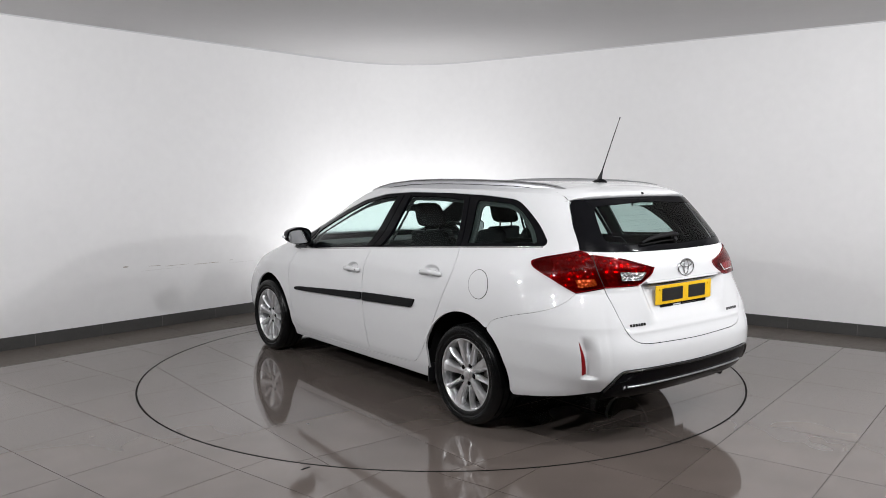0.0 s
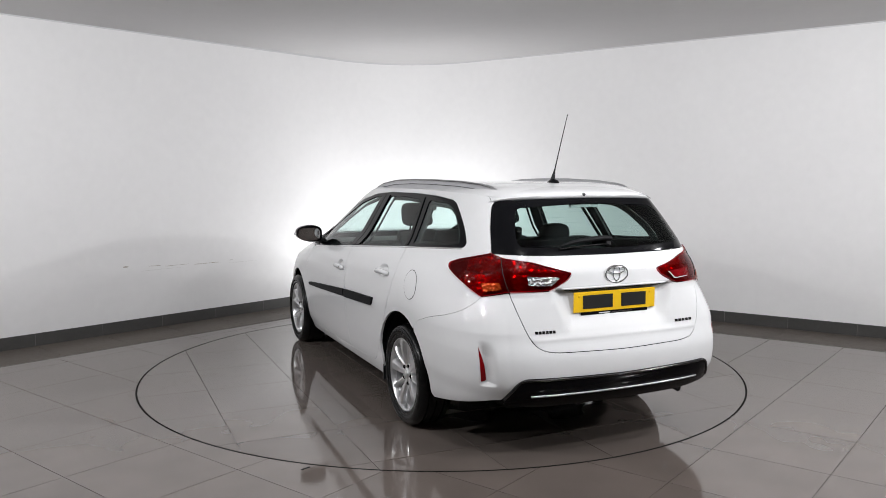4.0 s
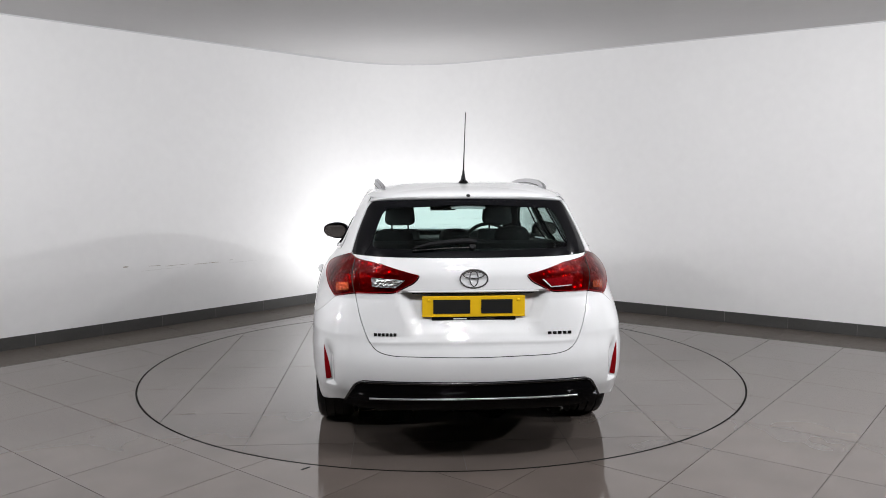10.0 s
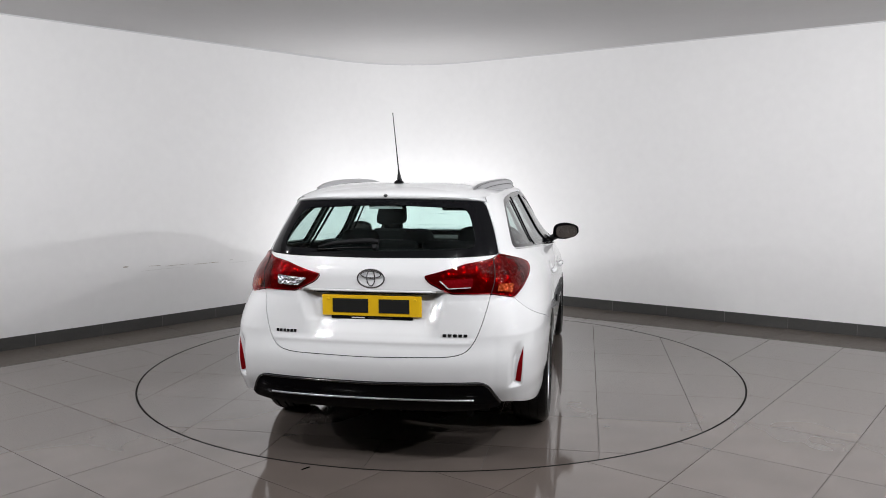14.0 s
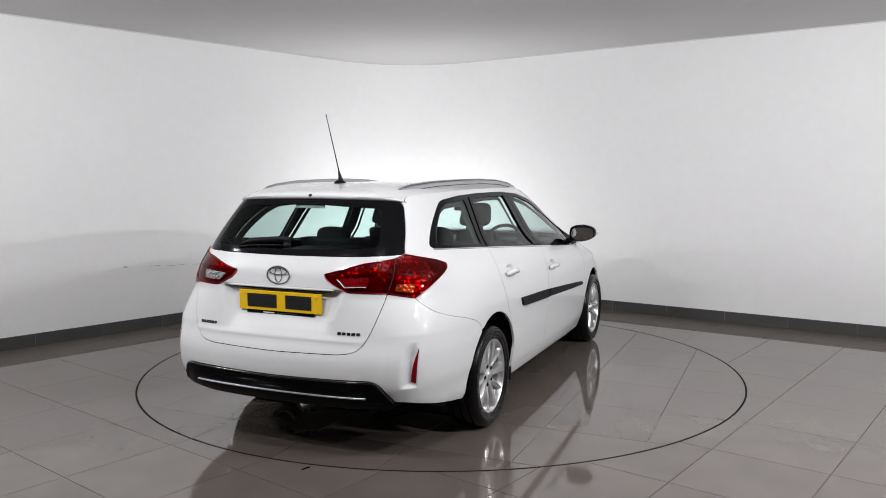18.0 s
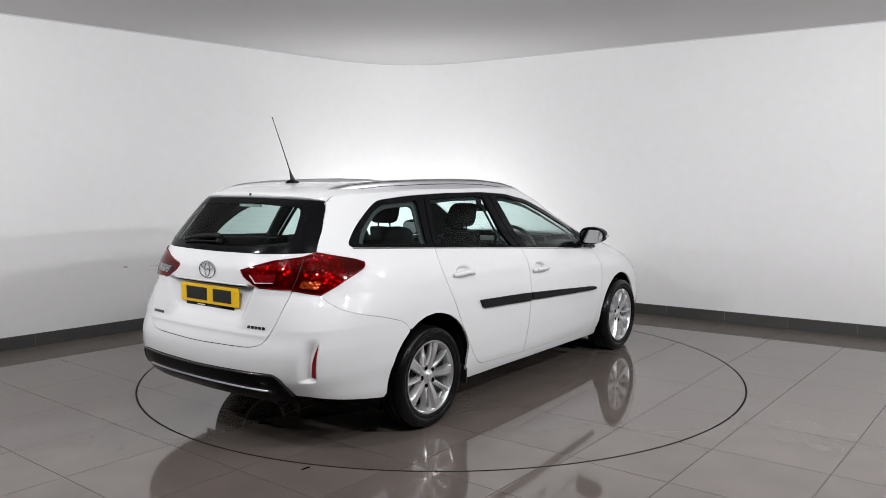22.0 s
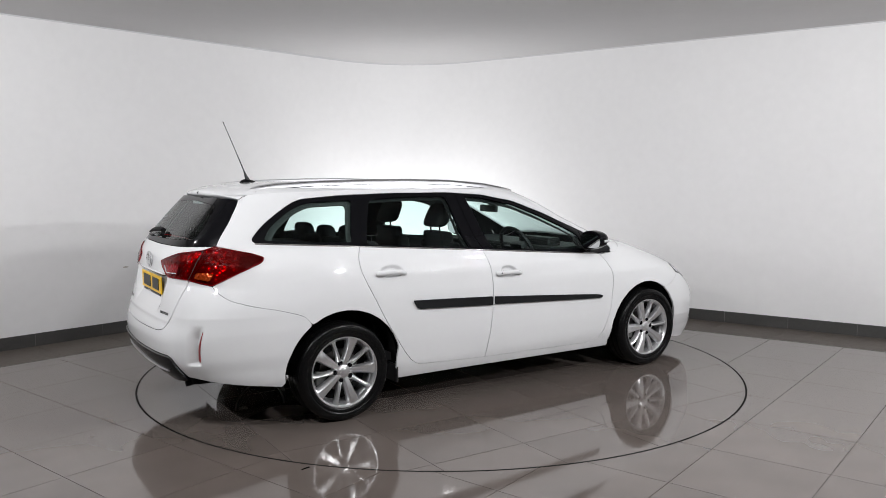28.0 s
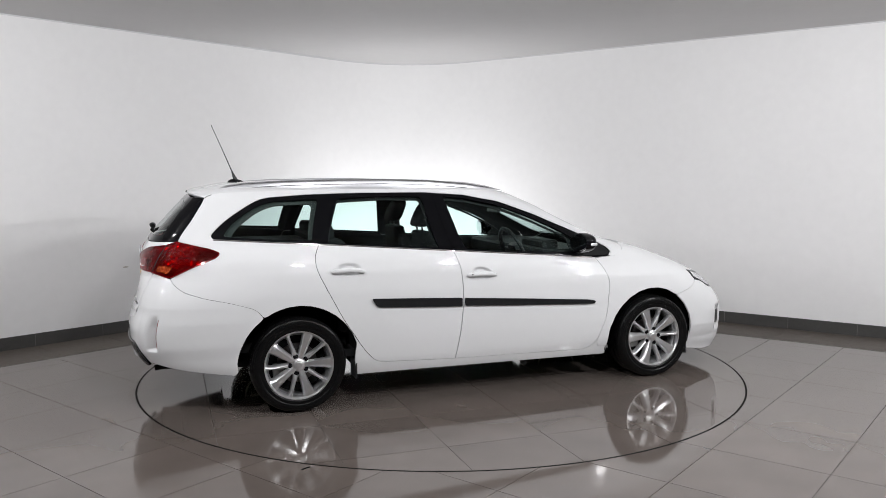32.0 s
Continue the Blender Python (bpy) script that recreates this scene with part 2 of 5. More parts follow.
# ---- the room ----
LEFT_DIR, RIGHT_DIR = Vector((-math.cos(radians(48)), -math.sin(radians(48)))), Vector((math.cos(radians(35)), -math.sin(radians(35))))
CORNER = Vector((-0.513, 4.094))
TAN = 1.15
END_L, END_R, BACK = CORNER + LEFT_DIR * 11, CORNER + RIGHT_DIR * 11, Vector((0.6, -10.5))


def wall_run(name, pts, thick=0.2, m=None, label="plain white painted studio wall"):
    """A wall along a run of floor points, room on its left hand."""
    n, verts, faces = len(pts), [], []
    for i, p in enumerate(pts):
        t = (pts[min(i + 1, n - 1)] - pts[max(i - 1, 0)]).normalized()
        o = Vector((t.y, -t.x)) * thick
        for q in (p, p + o):
            verts += [(q.x, q.y, 0), (q.x, q.y, CEIL)]
    for i in range(n - 1):
        a, b = 4 * i, 4 * i + 4
        faces += [(a, a + 1, b + 1, b), (a + 2, b + 2, b + 3, a + 3), (a + 1, a + 3, b + 3, b + 1), (a, b, b + 2, a + 2)]
    faces += [(0, 2, 3, 1), (4 * n - 4, 4 * n - 3, 4 * n - 1, 4 * n - 2)]
    ob = mesh_ob(name, verts, faces, m or WALL, smooth=n > 2)
    if n > 2:
        ob.data.set_sharp_from_angle(angle=radians(30))
    return tagged(ob, label, "wall", kind="structure")


def corner_curve(n=14):
    a, b = CORNER + LEFT_DIR * TAN, CORNER + RIGHT_DIR * TAN
    return [(1 - t) ** 2 * a + 2 * t * (1 - t) * CORNER + t * t * b for t in [k / n for k in range(n + 1)]]


CURVE = corner_curve()
wall_run("wall_right", [END_R, CURVE[-1]])
wall_run("wall_corner", CURVE[::-1])
wall_run("wall_left", [CURVE[0], END_L])
# The two back walls are added out of view, dark to hold back bounce.
wall_run("wall_back_left", [END_L, BACK], m=BACK_WALL, label="unseen plain grey wall added to close the studio and dim reflections")
wall_run("wall_back_right", [BACK, END_R], m=BACK_WALL, label="unseen plain grey wall added to close the studio and dim reflections")
OUTER = [END_R + Vector((0.3, 0)), CORNER + Vector((0, 0.5)), END_L - Vector((0.3, 0)), BACK - Vector((0, 0.4))]


def slab(name, poly, z0, z1, m, label, category):
    n = len(poly)
    verts = [(p.x, p.y, z) for z in (z0, z1) for p in poly]
    faces = [tuple(range(n))[::-1], tuple(range(n, 2 * n))] + [(i, (i + 1) % n, n + (i + 1) % n, n + i) for i in range(n)]
    return tagged(mesh_ob(name, verts, faces, m), label, category, kind="structure")


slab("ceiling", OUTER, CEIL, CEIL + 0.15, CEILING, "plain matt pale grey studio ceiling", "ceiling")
floor = slab("floor", OUTER, -0.2, -0.004, GROUT, "grey polished porcelain tile floor with thin dark joints", "floor")

# ---- the turntable and the car turn together about the origin ----
RING = 2.263
TURN = [(0, 128.12), (4, 114.01), (8, 100.15), (12, 86.44), (16, 72.81), (20, 59.25), (24, 45.78), (28, 32.46), (32, 19.40)]
CAR_AT = (-1.265, -0.039, 0.0)


def empty(name, label, category):
    return tagged(new(name), label, category)


turntable = empty("turntable", "round flush tiled turntable carrying the car, dark gap round it", "turntable")
car = empty("car", "white five-door estate car with silver roof rails on the turntable", "car")

# ---- the car's skin: outlines at each height, blended from rear to front ----
XC, N_SKIN = 0.9, 6.0
Z_W = [0.16, 0.22, 0.30, 0.45, 0.60, 0.75, 0.88, 0.97, 1.02, 1.05, 1.10, 1.15, 1.25, 1.34, 1.39, 1.43]
W_Z = [0.795, 0.828, 0.855, 0.872, 0.880, 0.880, 0.868, 0.838, 0.805, 0.774, 0.735, 0.708, 0.656, 0.608, 0.580, 0.545]
Z_R = [0.16, 0.26, 0.34, 0.42, 0.50, 0.56, 0.61, 0.66, 0.78, 0.90, 1.00, 1.06, 1.12, 1.25, 1.36, 1.40, 1.44]
X_R = [-0.70, -0.85, -0.932, -0.972, -0.980, -0.978, -0.965, -0.948, -0.930, -0.916, -0.902, -0.878, -0.848, -0.735, -0.628, -0.585, -0.47]
Z_C = [0.16, 0.34, 0.45, 0.60, 0.70, 0.80, 0.90, 1.00, 1.10, 1.20]
C_R = [0.0, 0.030, 0.042, 0.044, 0.032, 0.026, 0.024, 0.024, 0.012, 0.0]  # how far the middle of the rear bows out
Z_F = [0.12, 0.18, 0.25, 0.36, 0.46, 0.55, 0.61, 0.67, 0.75, 0.83, 0.90, 0.956, 0.995, 1.02, 1.06, 1.19, 1.30, 1.385, 1.43]
X_F = [3.44, 3.485, 3.485, 3.47, 3.465, 3.42, 3.37, 3.31, 3.19, 3.03, 2.85, 2.69, 2.52, 2.41, 2.31, 2.025, 1.81, 1.59, 1.41]


def smooth_table(zs, vs):
    """A dense, gently smoothed table of a profile over height."""
    z = np.linspace(0.1, 1.5, 1401)
    v = np.interp(z, zs, vs)
    for _ in range(2):
        k = np.ones(41) / 41
        v = np.convolve(np.pad(v, 20, mode="edge"), k, mode="valid")
    return v


TAB_W, TAB_R, TAB_F = smooth_table(Z_W, W_Z), smooth_table(Z_R, X_R), smooth_table(Z_F, X_F)
TAB_C = smooth_table(Z_C, C_R)
TAB_Z = np.linspace(0.1, 1.5, 1401)
_a = np.linspace(0, math.pi / 2, 4001)
_r = (np.cos(_a) ** N_SKIN + np.sin(_a) ** N_SKIN) ** (-1 / N_SKIN)
UU, VV = _r * np.cos(_a), _r * np.sin(_a)


def outline(t, z):
    """The rear half's outline at a height: squarer low down, drawn in towards the rear in the glasshouse."""
    z = np.asarray(z, float)
    n = np.interp(z, [0.70, 0.87, 1.05, 1.10, 1.15, 1.25, 1.36], [6.9, 5.0, 5.1, 5.5, 5.9, 6.6, 7.6])
    draw = np.interp(z, [0.60, 0.70, 1.03, 1.08], [0.0, 0.008, 0.008, 0.0])
    c, s = np.maximum(np.cos(t), 0), np.maximum(np.sin(t), 0)
    k = (c ** n + s ** n) ** (-1 / n)
    return c * k, s * k * (1 - draw * (c * k) ** 2)


def arc(sx):
    d = np.hypot(np.diff(UU) * sx, np.diff(VV) * 0.86)
    return np.concatenate([[0], np.cumsum(d)])


Q_REAR, Q_FRONT = arc(1.82), arc(2.45)
L_REAR, L_FRONT = Q_REAR[-1], Q_FRONT[-1]
L_ALL = L_REAR + L_FRONT


def skin(q, z):
    """The skin's point at a distance q along the outline from the middle of the rear, at the height z."""
    q, z = np.asarray(q, float), np.asarray(z, float)
    q = np.where(q > L_ALL, q - 2 * L_ALL, q)
    side, a = np.where(q < 0, -1.0, 1.0), np.abs(q)
    w, xr, xf = np.interp(z, TAB_Z, TAB_W), np.interp(z, TAB_Z, TAB_R), np.interp(z, TAB_Z, TAB_F)
    rear = a <= L_REAR
    b = L_ALL - a
    ru, rv = outline(np.interp(a, Q_REAR, _a), z)
    u = np.where(rear, ru, np.interp(b, Q_FRONT, UU))
    cowl = np.interp(z, [0.25, 0.35, 0.78, 0.90, 1.00, 1.08, 1.20, 1.36], [0.06, 0.02, 0.02, 0.12, 0.12, 0.06, 0.05, 0.03])
    v = np.where(rear, rv, np.interp(b, Q_FRONT, VV) * (1 - cowl * u ** 2))
    bow = np.interp(z, TAB_Z, TAB_C) * np.clip(1 - (w * v / 0.64) ** 2, 0, 1)
    x = np.where(rear, XC - (XC - xr) * u - np.where(a < 1.4, bow, 0), XC + (xf - XC) * u)
    return np.stack([x, side * w * v, z], -1)


def skin_n(q, z):
    e = 0.004
    dq, dz = skin(np.asarray(q) + e, z) - skin(np.asarray(q) - e, z), skin(q, np.asarray(z) + e) - skin(q, np.asarray(z) - e)
    n = np.cross(dz, dq)
    return n / np.maximum(np.linalg.norm(n, axis=-1, keepdims=True), 1e-9)


def sx(x, z, r=None):
    """Outline coordinates of a side point from its x and z."""
    if x <= XC:
        u = min(1.0, (XC - x) / (XC - float(np.interp(z, TAB_Z, TAB_R))))
        q = float(np.interp(np.interp(-u, -outline(_a, z)[0], _a), _a, Q_REAR))
    else:
        u = min(1.0, (x - XC) / (float(np.interp(z, TAB_Z, TAB_F)) - XC))
        q = L_ALL - float(np.interp(-u, -UU, Q_FRONT))
    return (q, z) if r is None else (q, z, r)


def ry(y, z, r=None):
    """Outline coordinates of a rear point from its y and z."""
    v = abs(y) / float(np.interp(z, TAB_Z, TAB_W))
    q = math.copysign(float(np.interp(np.interp(v, outline(_a, z)[1], _a), _a, Q_REAR)), y)
    return (q, z) if r is None else (q, z, r)


def fy(y, z, r=None):
    """Outline coordinates of a front point from its y and z, counted on past the nose."""
    v = min(1.0, abs(y) / float(np.interp(z, TAB_Z, TAB_W)))
    q = float(np.interp(v, VV, Q_FRONT))
    q = L_ALL - q if y > 0 else L_ALL + q
    return (q, z) if r is None else (q, z, r)


def flip(poly):
    return [(-p[0], *p[1:]) for p in poly]


def solid(name, V, F, P, N, mats, parent, thick, label="", bulge=None):
    """A panel from filled triangles: outer face, rim and inner face."""
    n = len(V)
    inner = P - N * thick
    A, B, C = P[F[:, 0]], P[F[:, 1]], P[F[:, 2]]
    flipm = (np.cross(B - A, C - A) * N[F[:, 0]]).sum(1) < 0
    F = np.where(flipm[:, None], F[:, ::-1], F)
    ed = {}
    for t in F.tolist():
        for a, b in ((t[0], t[1]), (t[1], t[2]), (t[2], t[0])):
            ed[(a, b)] = 1
    rim = [(a, b) for (a, b) in ed if (b, a) not in ed]
    if thick == 0:
        ob = mesh_ob(name, P, F.tolist(), list(mats)[:1], parent, label, smooth=True)
        ob.data.normals_split_custom_set_from_vertices(N.tolist())
        return ob
    verts = np.concatenate([P, inner])
    norm = np.concatenate([N, -N])
    faces = F.tolist() + [(t[2] + n, t[1] + n, t[0] + n) for t in F.tolist()]
    idx = [0] * len(F) + [1 if len(mats) > 1 else 0] * len(F)
    extra, en = [], []
    for a, b in rim:
        o = 2 * n + len(extra)
        d = np.cross(P[b] - P[a], N[a])
        d = d / max(np.linalg.norm(d), 1e-9)
        extra += [P[a], P[b], inner[b], inner[a]]
        en += [d] * 4
        faces.append((o + 1, o, o + 3, o + 2))
        idx.append(0)
    if extra:
        verts, norm = np.concatenate([verts, np.array(extra)]), np.concatenate([norm, np.array(en)])
    ob = mesh_ob(name, verts, faces, list(mats), parent, label, smooth=True, idx=idx)
    ob.data.normals_split_custom_set_from_vertices(norm.tolist())
    return ob


def ramp(v, a, b):
    t = np.clip((v - a) / (b - a), 0, 1)
    return t * t * (3 - 2 * t)


def gate_relief(q, z):
    # plate recess under an overhang, and a soft crease low down
    a = np.abs(q)
    edge = 0.285 + 0.40 * np.clip(z - 0.76, 0, 0.16)
    recess = ramp(z, 0.9165, 0.9115) * ramp(z, 0.672, 0.785) * (0.76 + 0.24 * np.clip((z - 0.77) / 0.13, 0, 1)) * ramp(a, edge + 0.065, edge - 0.020)
    return -0.046 * recess + 0.005 * np.exp(-((z - 0.665) / 0.014) ** 2)


def cup(q0, z0):
    return lambda q, z: -0.020 * ramp(np.sqrt(((q - q0) / 0.090) ** 2 + ((z - z0) / np.where(z > z0, 0.044, 0.042)) ** 2), 1.0, 0.55)


def bumper_relief(q, z):
    # upright pocket beside each reflector, and the shelf over the lower part
    a = np.abs(q)
    face = np.clip((REFL_Q + 0.022 - a) / 0.030, 0, 1)  # rear-facing side that carries the reflector
    pocket = 2.2 * np.minimum(face, ramp(a, REFL_Q - 0.085, REFL_Q - 0.004)) * ramp(z, 0.430, 0.447) * ramp(z, 0.668, 0.58)
    shelf = ramp(z, 0.47, 0.37)
    return -0.016 * pocket - 0.006 * shelf


def panel(name, outline, mats, parent, off=0.0, thick=0.014, gap=0.0018, holes=(), step=0.045, stepz=0.03, label="", relief=None, r=0.02, dense=()):
    """A piece of the car's skin inside an outline in skin coordinates."""
    line = lambda o, g: inset(resample(rounded(o, r), 0.03), g)
    outer = line(outline, gap)
    hs = [line(h, -gap) for h in holes]
    V, F = fill(outer, hs, step, stepz, dense)
    P, N = skin(V[:, 0], V[:, 1]), skin_n(V[:, 0], V[:, 1])
    if relief:
        e = 0.003
        at = lambda a, b: skin(a, b) + skin_n(a, b) * relief(a, b)[:, None]
        a, b = V[:, 0], V[:, 1]
        P = at(a, b)
        n = np.cross(at(a, b + e) - at(a, b - e), at(a + e, b) - at(a - e, b))
        N = n / np.maximum(np.linalg.norm(n, axis=-1, keepdims=True), 1e-9)
    P = P + N * off
    ob = solid(name, V, F, P, N, mats if isinstance(mats, (list, tuple)) else (mats, LINING), parent, thick, label)
    return ob


def both(name, outline, mats, parent=None, holes=(), **kw):
    """The same panel on both sides."""
    parent = parent or car
    a = panel(name, outline, mats, parent, holes=holes, **kw)
    b = panel(name, flip(outline), mats, parent, holes=[flip(h) for h in holes], **kw)
    return a, b


def wheel_arc(cx, cz, r, a0, a1, n=14, rz=None):
    return [sx(cx + r * math.cos(radians(a0 + (a1 - a0) * k / n)), cz + (rz or r) * math.sin(radians(a0 + (a1 - a0) * k / n)), 0.02) for k in range(n + 1)]


# design lines of the side, in x and z
def belt(x):
    return 1.093 - 0.066 * (x + 0.3) - 0.0035 * (x + 0.3) ** 2


SEAM = [(-0.262, 0.680), (-0.42, 0.727), (-0.56, 0.757), (-0.68, 0.795), (-0.735, 0.84)]  # bumper to wing
TAIL_SIDE = [(-0.752, 0.872), (-0.61, 0.943), (-0.475, 0.998), (-0.453, 1.025), (-0.52, 1.050)]
TAIL_TOP = (0.628, 1.094)
GLASS_EDGE = [(0.628, 1.102), (0.593, 1.22), (0.545, 1.335)]
REAR_ARCH = wheel_arc(0.005, 0.305, 0.384, 172, 6)
FRONT_ARCH = wheel_arc(2.612, 0.290, 0.380, 178, -12)
ROOF_LINE = [(-0.40, 1.392), (0.0, 1.402), (0.5, 1.41), (1.0, 1.405), (1.28, 1.396), (1.44, 1.386)]
PILLAR = [(1.545, 1.380), (1.655, 1.335), (1.845, 1.25), (2.06, 1.145), (2.275, 1.045), (2.43, 0.99)]  # windscreen side edge
DLO_TOP = [(-0.425, 1.212), (-0.27, 1.312), (-0.18, 1.355), (0.1, 1.374), (0.5, 1.384), (0.9, 1.382), (1.2, 1.362), (1.46, 1.315), (1.75, 1.215), (2.05, 1.09), (2.215, 1.018)]
DLO = [sx(-0.512, 1.122, 0.025)] + [sx(x, z, 0.06) for x, z in DLO_TOP] + [sx(2.284, 0.914, 0.012)] + [sx(x, belt(x) - 0.003, 0.02) for x in (2.2, 1.9, 1.5, 1.1, 0.7, 0.3, 0.0, -0.3)] + [sx(-0.475, 1.098, 0.03)]
REAR_DOOR_EDGE = [(0.152, 0.0), (0.112, 0.985), (0.122, 0.90), (0.165, 0.81), (0.255, 0.635), (0.345, 0.49), (0.436, 0.354), (0.505, 0.285)]
MID_SEAM = [(1.045, 0.0), (1.082, 0.90), (1.100, 0.67), (1.082, 0.44), (1.052, 0.262)]
FRONT_EDGE = [(2.135, 0.0), (2.195, 0.82), (2.216, 0.62), (2.198, 0.45), (2.145, 0.30), (2.06, 0.245)]


def line_pts(pts, r=0.05):
    return [sx(x, z or belt(x) - 0.004, r) for x, z in pts]


front_door_line = line_pts(MID_SEAM[:1], 0.004) + line_pts(MID_SEAM[1:-1]) + [sx(1.052, 0.262, 0.01)] + [sx(1.5, 0.256, 0.05)] + line_pts(FRONT_EDGE[::-1][:-1]) + line_pts(FRONT_EDGE[:1], 0.004) + [sx(x, belt(x) - 0.004, 0.02) for x in (1.8, 1.4)]
rear_door_line = line_pts(REAR_DOOR_EDGE[:1], 0.004) + line_pts(REAR_DOOR_EDGE[1:]) + [sx(0.80, 0.272, 0.05), sx(1.052, 0.262, 0.01)] + line_pts(MID_SEAM[::-1][1:-1]) + line_pts(MID_SEAM[:1], 0.004) + [sx(x, belt(x) - 0.004, 0.02) for x in (0.8, 0.45)]
side_hole = [sx(-0.512, 1.122, 0.025)] + DLO[1:12] + [sx(2.285, 0.913, 0.01), sx(2.135, belt(2.135) - 0.003, 0.004)] + line_pts(FRONT_EDGE[1:]) + [sx(1.5, 0.256, 0.05), sx(1.052, 0.262, 0.05), sx(0.80, 0.272, 0.05)] + line_pts(REAR_DOOR_EDGE[::-1][:-1]) + [sx(0.152, belt(0.152) - 0.003, 0.004), sx(-0.1, belt(-0.1) - 0.003), sx(-0.3, belt(-0.3) - 0.003), sx(-0.475, 1.098, 0.03)]
side_line = [sx(2.232, 0.194, 0.01), sx(1.5, 0.203), sx(0.8, 0.208), sx(0.372, 0.208, 0.01)] + REAR_ARCH[::-1][1:11] + [sx(x, z, 0.05) for x, z in SEAM] + [sx(*TAIL_SIDE[0], 0.004)] + [sx(x, z, 0.02) for x, z in TAIL_SIDE[1:]] + [ry(*TAIL_TOP, 0.01)] + [ry(*g, 0.03) for g in GLASS_EDGE] + [ry(0.515, 1.375, 0.03)] + [sx(x, z, 0.1) for x, z in ROOF_LINE] + [sx(x, z, 0.05) for x, z in PILLAR[:-1]] + [sx(2.43, 0.99, 0.002), sx(2.330, 0.912, 0.002), sx(2.14, belt(2.14) - 0.006, 0.01)] + line_pts(FRONT_EDGE[1:-1]) + [sx(2.16, 0.262, 0.01), sx(2.232, 0.255, 0.01)]


REFL_Q = ry(0.757, 0.54)[0]
HANDLES = {"front": (1.24, 0.842), "rear": (0.325, 0.900)}


def build_skin():
    both("body_side", side_line, PAINT, gap=0.001, holes=[side_hole], label="white painted body side with wheel arch and roof rail seat")
    doors = []
    for nm, line in (("front", front_door_line), ("rear", rear_door_line)):
        c = cup(*sx(*HANDLES[nm]))
        doors.append(both(nm + "_door", line, PAINT, gap=0.0026, label="white %s door" % nm, step=0.035, stepz=0.02, relief=lambda q, z, c=c: c(np.abs(q), z), dense=[sx(*HANDLES[nm]) + (0.10, 0.06, 0.008)]))
    fd, rd = doors
    # wings, nose and bonnet
    WING_TOP = [sx(2.645, 0.935, 0.1), sx(2.875, 0.850, 0.1)]
    fender = [sx(2.232, 0.255, 0.01), sx(2.16, 0.262, 0.01)] + line_pts(FRONT_EDGE[::-1][1:-1]) + [sx(2.14, belt(2.14) - 0.008, 0.01), sx(2.330, 0.912, 0.002), sx(2.43, 0.99, 0.002)] + WING_TOP + [(4.765, 0.777, 0.004), (4.715, 0.722, 0.01), (4.700, 0.698, 0.004), (4.551, 0.642, 0.03), (4.403, 0.608, 0.01)] + FRONT_ARCH[1:10][::-1]
    both("front_wing", fender, PAINT, gap=0.001, label="white front wing")
    both("joint_filler", [sx(2.25, 0.925, 0.01), sx(2.40, 1.0, 0.01), sx(2.48, 0.985, 0.01), sx(2.36, 0.885, 0.01)], PAINT, off=-0.0025, thick=0.004, gap=0, label="white filler behind the wing joint")
    nose = [sx(2.985, 0.165, 0.02), sx(2.968, 0.205, 0.02)] + FRONT_ARCH[9:14][::-1] + [(4.403, 0.608, 0.01), (4.551, 0.642, 0.03), (4.700, 0.698, 0.004), (4.755, 0.682, 0.02), (4.795, 0.630, 0.02), (5.05, 0.600, 0.05), fy(0.0, 0.60, 0.1)]
    nose += [(2 * L_ALL - q, z, *r) for q, z, *r in nose[:-1][::-1] + [sx(3.2, 0.132, 0.05)]]
    nose += [fy(0.0, 0.13, 0.1), sx(3.2, 0.132, 0.05)]
    slit = lambda q, z: -0.022 * ramp(np.minimum(q, 2 * L_ALL - q), 4.755, 4.78) * ramp(np.minimum(q, 2 * L_ALL - q), 4.94, 4.88) * ramp(z, 0.27, 0.31) * ramp(z, 0.50, 0.45)
    fb = panel("front_bumper", nose, PAINT, car, gap=0.001, label="white front bumper with fog lamp pockets", step=0.03, stepz=0.02, relief=slit)
    fog = [(4.800, 0.440, 0.01), (4.870, 0.440, 0.01), (4.870, 0.325, 0.01), (4.800, 0.325, 0.01)]
    for o in (fog, [(2 * L_ALL - q, z, r) for q, z, r in fog]):
        panel("fog_lamp_pocket", o, (BLACK, LINING), fb, off=-0.020, thick=0.003, gap=0, step=0.02, stepz=0.02, label="dark fog lamp pocket")
    lampl = [(4.765, 0.777, 0.004), (4.715, 0.722, 0.01), (4.700, 0.698, 0.004), (4.755, 0.682, 0.02), (4.795, 0.630, 0.02), (5.05, 0.600, 0.02), (5.05, 0.69, 0.02), (4.93, 0.738, 0.03)]
    inner_l = [(4.790, 0.757, 0.01), (4.745, 0.722, 0.01), (4.772, 0.695, 0.02), (4.815, 0.648, 0.02), (5.00, 0.625, 0.02), (5.01, 0.682, 0.02), (4.92, 0.725, 0.03)]
    for w in (lambda o: o, lambda o: [(2 * L_ALL - q, z, *r) for q, z, *r in o]):
        hl = panel("headlight", w(lampl), (GLOSS_BLACK, LINING), car, off=-0.003, gap=0.001, label="clear headlight with dark edge and silver reflectors", step=0.03, stepz=0.02)
        panel("reflector", w(inner_l), (CLEAR, LINING), hl, off=-0.001, thick=0.004, gap=0, label="silver reflector cells", step=0.02, stepz=0.015)
    hood = [sx(2.43, 0.99, 0.005)] + WING_TOP + [(4.765, 0.777, 0.004), (4.93, 0.738, 0.03), (5.05, 0.69, 0.02), (5.05, 0.60, 0.02), fy(0.0, 0.60, 0.1)]
    hood += [(2 * L_ALL - q, z, *r) for q, z, *r in hood[:-1][::-1]]
    panel("bonnet", hood, PAINT, car, gap=0.001, label="white bonnet", stepz=0.012)
